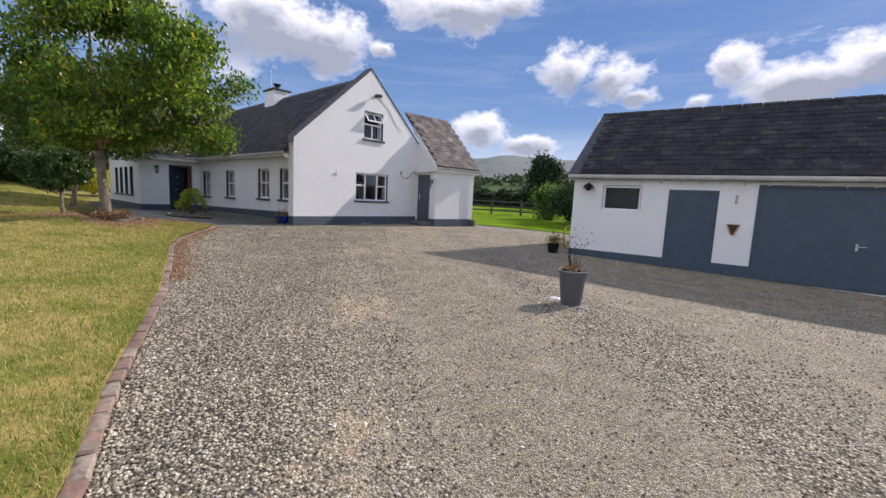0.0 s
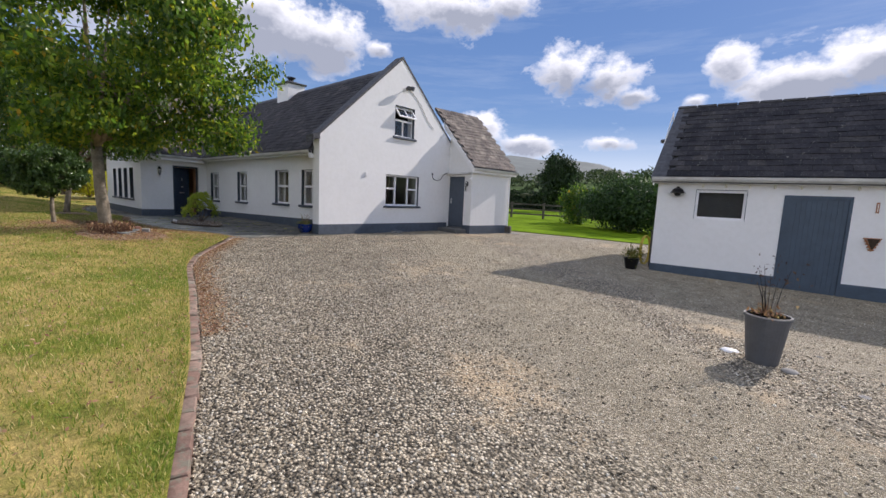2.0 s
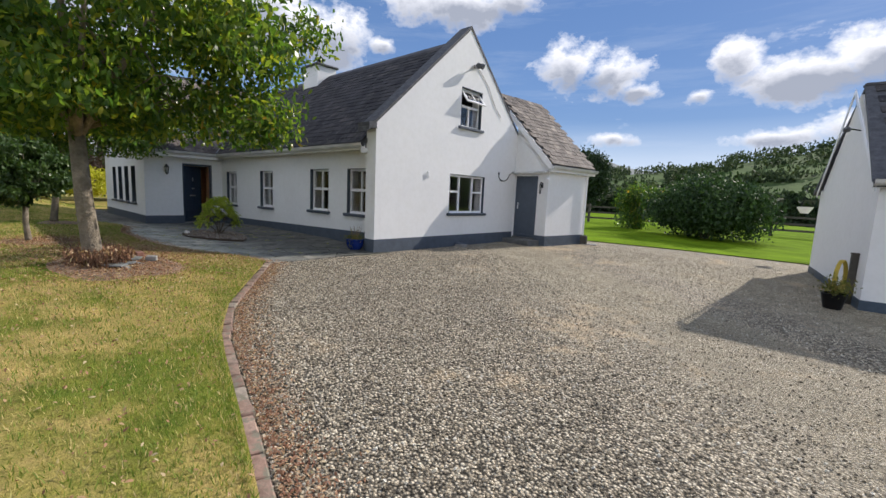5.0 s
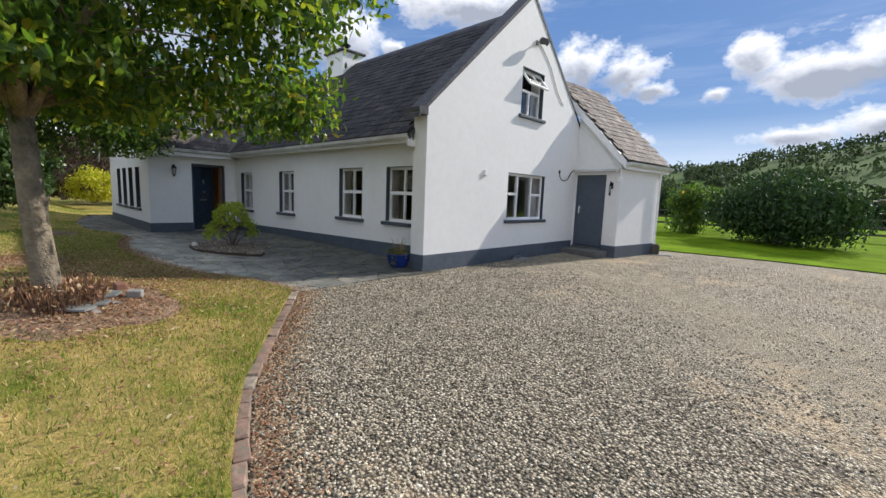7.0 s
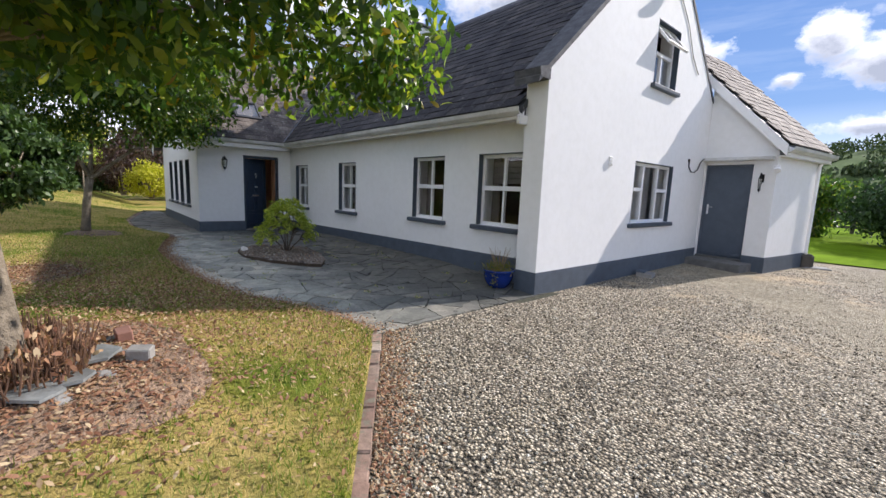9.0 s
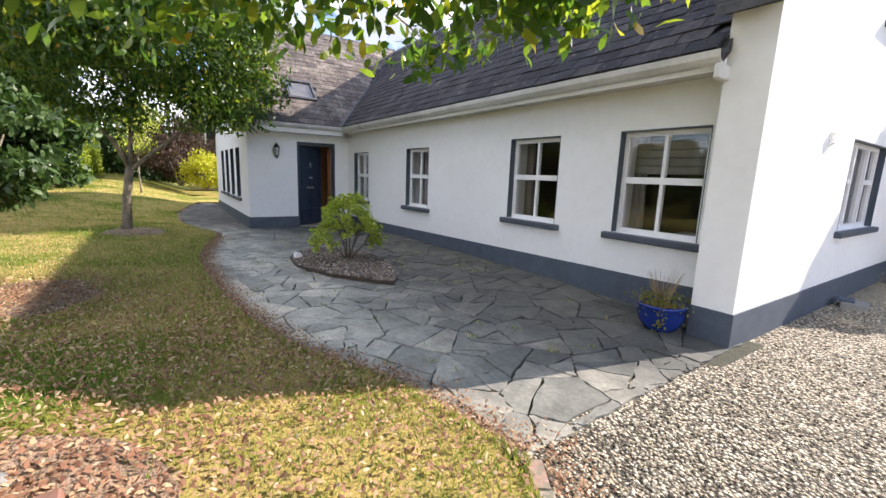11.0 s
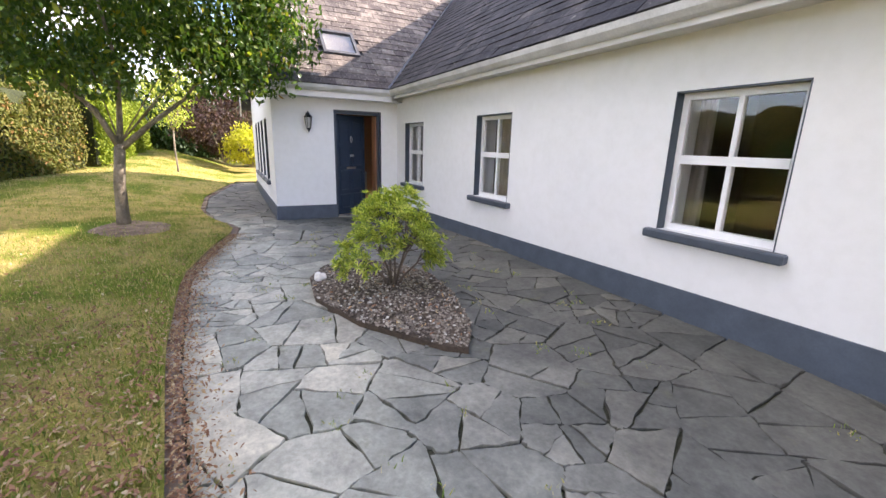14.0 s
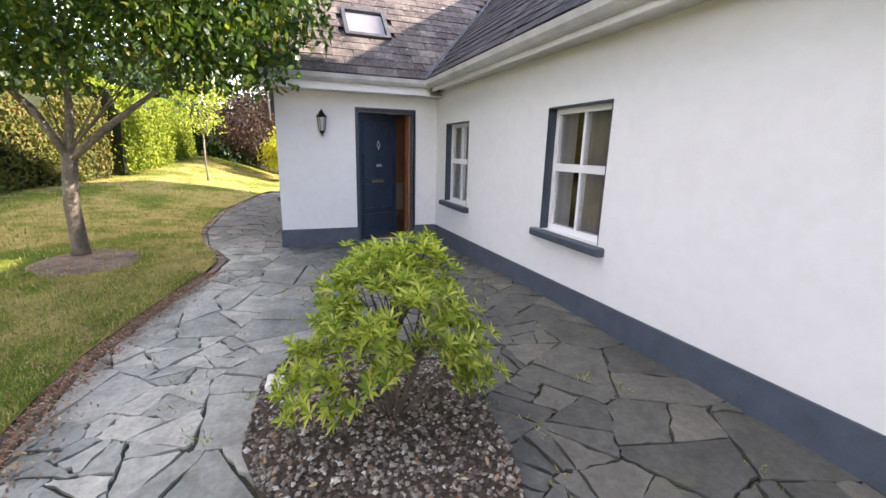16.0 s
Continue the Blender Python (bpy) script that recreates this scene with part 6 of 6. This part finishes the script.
bm = prism([(-0.15, -0.20), (0.16, -0.20), (0.33, 2.40), (0.03, 2.40)], 0.0, 0.05)
for v in bm.verts:
    v.co.z += 2.30 + (v.co.y + 0.18) * 0.7985
part("verge_tiles", bm, COPING, garage, "worn dark verge strip")

# ---- paving ----
def clip_poly(poly, nx, ny, d):
    out = []
    for i in range(len(poly)):
        a, b = poly[i], poly[(i + 1) % len(poly)]
        sa, sb = nx * a[0] + ny * a[1] - d, nx * b[0] + ny * b[1] - d
        if sa <= 0:
            out.append(a)
        if (sa < 0 < sb) or (sb < 0 < sa):
            t = sa / (sa - sb)
            out.append((a[0] + (b[0] - a[0]) * t, a[1] + (b[1] - a[1]) * t))
    return out


patio = tagged(part("patio", boxes((-13.6, -13.4, 5.0, 5.2, 0.2, 0.30)), MORTAR, kind="structure"), "", "")
prng = np.random.default_rng(11)
seeds = []
tries = 0
while len(seeds) < 130 and tries < 60000:
    tries += 1
    x = prng.uniform(-31, -13.3)
    y = prng.uniform(edge_y(x) + 0.05, 7.38 if x > -22.8 else 4.84)
    r = prng.choice([0.5, 0.8, 1.1])
    if all((x - a) ** 2 + (y - b) ** 2 > ((r + q) / 2) ** 2 * 0.72 for a, b, q in seeds):
        seeds.append((x, y, r))
sx = np.array([(a, b) for a, b, _ in seeds])
sr = np.array([c for _, _, c in seeds])
BED = [(-19.15, 5.0), (-18.75, 4.78), (-18.1, 4.72), (-17.4, 4.95), (-16.72, 5.42), (-16.62, 5.56), (-17.0, 5.80), (-17.7, 6.02), (-18.4, 6.08), (-19.0, 5.85), (-19.3, 5.4)]


def in_bed(x, y):
    c = False
    for i in range(len(BED)):
        (x0, y0), (x1, y1) = BED[i], BED[i - 1]
        if (y0 > y) != (y1 > y) and x < (x1 - x0) * (y - y0) / (y1 - y0) + x0:
            c = not c
    return c


far_bm = bmesh.new()
order = sorted(range(len(seeds)), key=lambda i: abs(sx[i][0] + 16.0) + abs(sx[i][1] - 4.8) * 0.5)
rank = {i: k for k, i in enumerate(order)}


def area_of(q):
    return abs(sum(q[k][0] * q[k - 1][1] - q[k - 1][0] * q[k][1] for k in range(len(q)))) / 2


def broken(poly, limit):
    """Cuts a slab across its longer way until it is small enough, leaving a joint at each cut."""
    if len(poly) < 3 or area_of(poly) < limit:
        return [poly]
    c = np.array(poly)
    m = c.mean(0)
    _, _, vt = np.linalg.svd(c - m)
    a = math.atan2(vt[0][1], vt[0][0]) + prng.normal() * 0.45
    nx, ny = math.cos(a), math.sin(a)
    d = nx * m[0] + ny * m[1] + prng.uniform(-0.25, 0.25) * math.sqrt(area_of(poly))
    j = prng.uniform(0.002, 0.008)
    return broken(clip_poly(poly, nx, ny, d - j), limit * prng.uniform(0.7, 1.5)) + broken(clip_poly(poly, -nx, -ny, -d - j), limit * prng.uniform(0.7, 1.5))


cells = []
for i, (x, y, r) in enumerate(seeds):
    poly = [(x - 1.3, y - 1.3), (x + 1.3, y - 1.3), (x + 1.3, y + 1.3), (x - 1.3, y + 1.3)]
    d2 = ((sx - (x, y)) ** 2).sum(1)
    for j in np.argsort(d2)[1:18]:
        nx, ny = sx[j] - (x, y)
        L = math.hypot(nx, ny)
        nx, ny = nx / L, ny / L
        w = 0.5 + 0.25 * (r - sr[j]) / (r + sr[j])
        poly = clip_poly(poly, nx, ny, nx * x + ny * y + L * w - 0.004)
    cells += broken(poly, prng.choice([0.045, 0.085, 0.14, 0.24]))
cells = [c for c in cells if len(c) > 2 and area_of(c) > 0.004]
mids = [(sum(p[0] for p in c) / len(c), sum(p[1] for p in c) / len(c)) for c in cells]
order = sorted(range(len(cells)), key=lambda i: abs(mids[i][0] + 16.2) + abs(mids[i][1] - 5.2) * 0.5)
rank = {i: k for k, i in enumerate(order)}
for i, poly in enumerate(cells):
    x, y = mids[i]
    if all(in_bed(*p) for p in poly) or (in_bed(x, y) and area_of(poly) < 0.02):
        continue
    top = 7.32 + (x + 22.8) * 0.0133 if x > -22.78 else 4.842
    poly = clip_poly(poly, 0, 1, top)
    if x > -22.8:
        poly = clip_poly(poly, -1, 0, 22.78) if y > 4.85 else poly
    poly = clip_poly(poly, 1, 0, -13.3 - max(0, y - 4.7) * 0.03)
    e0, e1 = edge_y(x - 0.15), edge_y(x + 0.15)
    s = (e1 - e0) / 0.3
    poly = clip_poly(poly, s, -1, s * x - (e0 + e1) / 2 - 0.06)
    if len(poly) < 3:
        continue
    cx, cy = sum(p[0] for p in poly) / len(poly), sum(p[1] for p in poly) / len(poly)
    h = 0.337 + prng.uniform(0, 0.012)
    pts = []
    for k in range(len(poly)):
        a, b = poly[k], poly[(k + 1) % len(poly)]
        if math.hypot(b[0] - a[0], b[1] - a[1]) < 0.03:
            continue
        pts.append(a)
        for q in (0.14, 0.38, 0.62, 0.86):
            pts.append((a[0] + (b[0] - a[0]) * q + prng.uniform(-0.014, 0.014), a[1] + (b[1] - a[1]) * q + prng.uniform(-0.014, 0.014)))
    if len(pts) < 3:
        continue
    tx, ty = prng.uniform(-0.006, 0.006, 2)
    def ring(k, z):
        return [((p[0] - cx) * k, (p[1] - cy) * k, z + (p[0] - cx) * tx + (p[1] - cy) * ty + patio_z(p[0], p[1])) for p in pts]
    bm = bmesh.new() if rank[i] < 300 else far_bm
    ox, oy = (0, 0) if rank[i] < 300 else (cx, cy)
    rings = [[bm.verts.new((q[0] + ox, q[1] + oy, q[2])) for q in ring(*kz)] for kz in ((0.996, h - 0.06), (0.996, h - 0.005), (0.984, h))]
    for r0, r1 in zip(rings, rings[1:]):
        for k in range(len(pts)):
            bm.faces.new((r0[k], r0[(k + 1) % len(pts)], r1[(k + 1) % len(pts)], r1[k]))
    bm.faces.new(rings[2])
    if rank[i] < 300:
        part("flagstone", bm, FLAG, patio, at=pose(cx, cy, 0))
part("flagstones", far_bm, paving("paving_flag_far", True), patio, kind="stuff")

# ---- brick edging ----
def edging(curve, name, x_lo, x_hi, lift, wdt, seed):
    rng = np.random.default_rng(seed)
    e = tagged(part(name, boxes((x_lo, x_lo + 0.05, along(curve, x_lo) - 0.02, along(curve, x_lo), -0.3, 0.0)), MORTAR, kind="structure"), "", "")
    variants = []
    for k in range(5):
        bm = boxes((0.001, 0.215, -wdt / 2, wdt / 2, -0.11, 0.0), bev=0.008)
        for v in bm.verts:
            v.co += Vector(rng.uniform(-0.005, 0.005, 3))
        m = bpy.data.meshes.new("brick")
        bm.to_mesh(m), bm.free()
        m.materials.append(BRICKM)
        variants.append(m)
    x = x_hi
    while x > x_lo:
        s = (along(curve, x) - along(curve, x - 0.1)) / 0.1
        a = math.atan(s)
        step = 0.217 * math.cos(a)
        y = along(curve, x - step)
        b = new("brick", variants[rng.integers(5)])
        b.parent = e
        z = drive_z(x, y) + lift + rng.uniform(-0.010, 0.006)
        b.matrix_basis = pose(x - step, y - 0.01, z, rng.normal() * 3, rng.normal() * 1.2, math.degrees(a) + rng.normal() * 1.6)
        x -= step


edging(EDGE, "drive_edging", -13.2, 4.0, 0.04, 0.095, 21)
edging(PEDGE, "patio_edging", -30.5, -13.3, 0.03, 0.10, 22)

# ---- the shrub bed ----
bed = thing("shrub_bed", "leaf-shaped raised bed of pebbles with a dark stone rim", "flower bed", pose(-18, 5.4, 0.34))
bm = bmesh.new()
cen = bm.verts.new((0, 0, 0.09))
rv = [bm.verts.new((x + 18, y - 5.4, 0.045)) for x, y in BED]
rb = [bm.verts.new((x + 18, y - 5.4, -0.03)) for x, y in BED]
for i in range(len(BED)):
    j = (i + 1) % len(BED)
    bm.faces.new((rv[i], rv[j], cen)), bm.faces.new((rb[i], rb[j], rv[j], rv[i]))
bmesh.ops.recalc_face_normals(bm, faces=bm.faces)
part("soil", bm, SOIL, bed)
RIM = per_piece("bed_rim_stone", [(0, (0.05, 0.05, 0.05)), (0.6, (0.10, 0.09, 0.085)), (1, (0.17, 0.13, 0.11))], 0.85)
for i in range(len(BED)):
    a, b = Vector((*BED[i], 0)), Vector((*BED[(i + 1) % len(BED)], 0))
    L = (b - a).length
    k = max(1, round(L / 0.24))
    ang = math.degrees(math.atan2(b.y - a.y, b.x - a.x))
    for q in range(k):
        p = a.lerp(b, (q + 0.5) / k) - Vector((18, 5.4, 0))
        part("rim_stone", boxes((-L / k / 2 + 0.004, L / k / 2 - 0.004, -0.035, 0.035, -0.03, 0.065 + 0.02 * prng.uniform()), bev=0.01), RIM, bed, at=pose(p.x, p.y, 0, 0, 0, ang + prng.normal() * 3))
prg = np.random.default_rng(31)
pts = []
while len(pts) < 5200:
    x, y = prg.uniform(-19.3, -16.6), prg.uniform(4.7, 6.1)
    if in_bed(x, y):
        d = math.hypot((x + 18) / 1.2, (y - 5.4) / 0.62)
        pts.append((x + 18, y - 5.4, 0.052 + 0.04 * max(0, 1 - d)))
pts = np.array(pts)
many("pebble_bed", STONE_V, STONE_F, pts, turns(len(pts), prg, 0.5), prg.uniform(0.008, 0.024, len(pts)), per_piece("bed_pebble", [(0, (0.08, 0.06, 0.05)), (0.4, (0.18, 0.14, 0.11)), (0.75, (0.30, 0.25, 0.20)), (0.93, (0.42, 0.37, 0.31)), (1, (0.66, 0.63, 0.58))], 0.8, island=True), bed)
k_ = prg.integers(0, len(pts), 190)
lp = pts[k_] + (0, 0, 0.022)
many("bed_litter", LEAF_V, LEAF_F, lp, turns(190, prg, 0.6), prg.uniform(0.02, 0.05, 190), LITTER, bed)
rk = thing("stone", "white lump of quartz at the bed's rim", "stone", pose(-18.62, 4.86, 0.42))
bm = bmesh.new()
bmesh.ops.create_icosphere(bm, subdivisions=2, radius=0.06)
for v in bm.verts:
    v.co *= 1 + 0.5 * noise.noise(v.co * 22)
part("rock", bm, plain("quartz", (0.75, 0.72, 0.68), 0.6), rk)

# ---- loose gravel, grass and fallen leaves ----
g = np.random.default_rng(51)


def scatter(n, x0, x1, yfun, zfun, rng):
    x = rng.uniform(x0, x1, n)
    y = np.array([yfun(a, rng) for a in x])
    z = np.array([zfun(a, b) for a, b in zip(x, y)])
    return np.stack([x, y, z], 1)


n = 75000
pts = scatter(n, -13.2, 4.5, lambda a, r: edge_y(a) + 0.06 + (r.uniform() ** 1.6) * (6.5 if a < -4 else 6.0), lambda a, b: drive_z(a, b) + 0.004, g)
ok = pts[:, 1] < 7.0 + np.maximum(0, pts[:, 0] + 13.3) * 2
pts = pts[ok]
u_ = pts[:, 0] * 0.626 + pts[:, 1] * 0.78
pts = pts[(np.abs(u_ - 1.3) > 0.9) | (g.uniform(size=len(pts)) < 0.3)]
many("gravel_stones", STONE_V, STONE_F, pts, turns(len(pts), g, 0.7), g.uniform(0.006, 0.0175, len(pts)) * (1 + 0.3 * (g.uniform(size=len(pts)) > 0.9)), STONES)
n = 30000
pts = scatter(n, -13.2, 8, lambda a, r: r.uniform(edge_y(a) + 0.1, 15), lambda a, b: drive_z(a, b) + 0.004, g)
u_ = pts[:, 0] * 0.626 + pts[:, 1] * 0.78
pts = pts[(np.abs(u_ - 1.3) > 0.9) | (g.uniform(size=n) < 0.25)]
many("gravel_stones", STONE_V, STONE_F, pts, turns(len(pts), g, 0.7), g.uniform(0.009, 0.019, len(pts)), STONES)

BLADE_V, BLADE_F = [(-0.08, 0, 0), (0.08, 0, 0), (0.06, 0.12, 0.55), (-0.05, 0.1, 0.55), (0.0, 0.35, 1.0)], [(0, 1, 2), (0, 2, 3), (3, 2, 4)]
n = 150000
pts = scatter(n, -21.5, 2.5, lambda a, r: edge_y(a) - 0.06 - (r.uniform() ** 1.6) * 5.5, lambda a, b: lawn_z(a, b) - 0.005, g)
ok = ((pts[:, 0] + 13.4) ** 2 / 1.1 + (pts[:, 1] - 2.45) ** 2 / 0.9 > 0.9) | (g.uniform(size=n) < 0.15)
pts = pts[ok]
many("grass", BLADE_V, BLADE_F, pts, turns(len(pts), g, 0.45), g.uniform(0.025, 0.055, len(pts)), BLADE)
n = 30000
pts = scatter(n, -40, -21.5, lambda a, r: edge_y(a) - 0.06 - r.uniform() * 8, lambda a, b: lawn_z(a, b) - 0.005, g)
many("grass", BLADE_V, BLADE_F, pts, turns(n, g, 0.45), g.uniform(0.04, 0.07, n), BLADE)
# weeds in the paving joints
pts = []
while len(pts) < 1500:
    x, y = g.uniform(-21.5, -14.0), g.uniform(3.9, 7.1)
    if y > edge_y(x) + 0.1 and not in_bed(x, y):
        for _ in range(int(g.integers(8, 26))):
            a, b = x + g.normal() * 0.035, y + g.normal() * 0.035
            pts.append((a, b, 0.335 + patio_z(a, b)))
pts = np.array(pts)
many("joint_weeds", BLADE_V, BLADE_F, pts, turns(len(pts), g, 0.8), g.uniform(0.02, 0.05, len(pts)), BLADE)
n = 75000
pts = scatter(n, -22, -5.0, lambda a, r: edge_y(a) - 0.05 - abs(r.normal()) * 2.0, lambda a, b: lawn_z(a, b) + 0.032, g)
w = np.exp(-((pts[:, 0] + 15.2) ** 2) / 6.0)
pts = pts[g.uniform(size=n) < 0.05 + 0.8 * w]
many("fallen_leaves", LEAF_V, LEAF_F, pts, turns(len(pts), g, 0.7), g.uniform(0.016, 0.044, len(pts)), LITTER)
n = 15000
pts = scatter(n, -21.5, -6.5, lambda a, r: edge_y(a) + (0.06 + abs(r.normal()) * 0.17 if a > -13.3 else (abs(r.normal()) - 0.3) * 0.12), lambda a, b: drive_z(a, b) + (0.022 if a > -13.3 else 0.045), g)
many("fallen_leaves", LEAF_V, LEAF_F, pts, turns(n, g, 0.7), g.uniform(0.012, 0.036, n), LITTER)
n = 1800
pts = np.stack([g.normal(-17.4, 0.42, n), g.normal(1.95, 0.36, n), np.zeros(n)], 1)
pts[:, 2] = [lawn_z(a, b) + 0.034 for a, b in pts[:, :2]]
many("fallen_leaves", LEAF_V, LEAF_F, pts, turns(n, g, 0.6), g.uniform(0.02, 0.05, n), LITTER)
n = 5000
pts = np.stack([g.normal(-13.35, 0.62, n), g.normal(2.45, 0.42, n), np.zeros(n)], 1)
pts[:, 2] = [lawn_z(a, b) + 0.034 for a, b in pts[:, :2]]
many("fallen_leaves", LEAF_V, LEAF_F, pts, turns(n, g, 0.6), g.uniform(0.018, 0.05, n), LITTER)
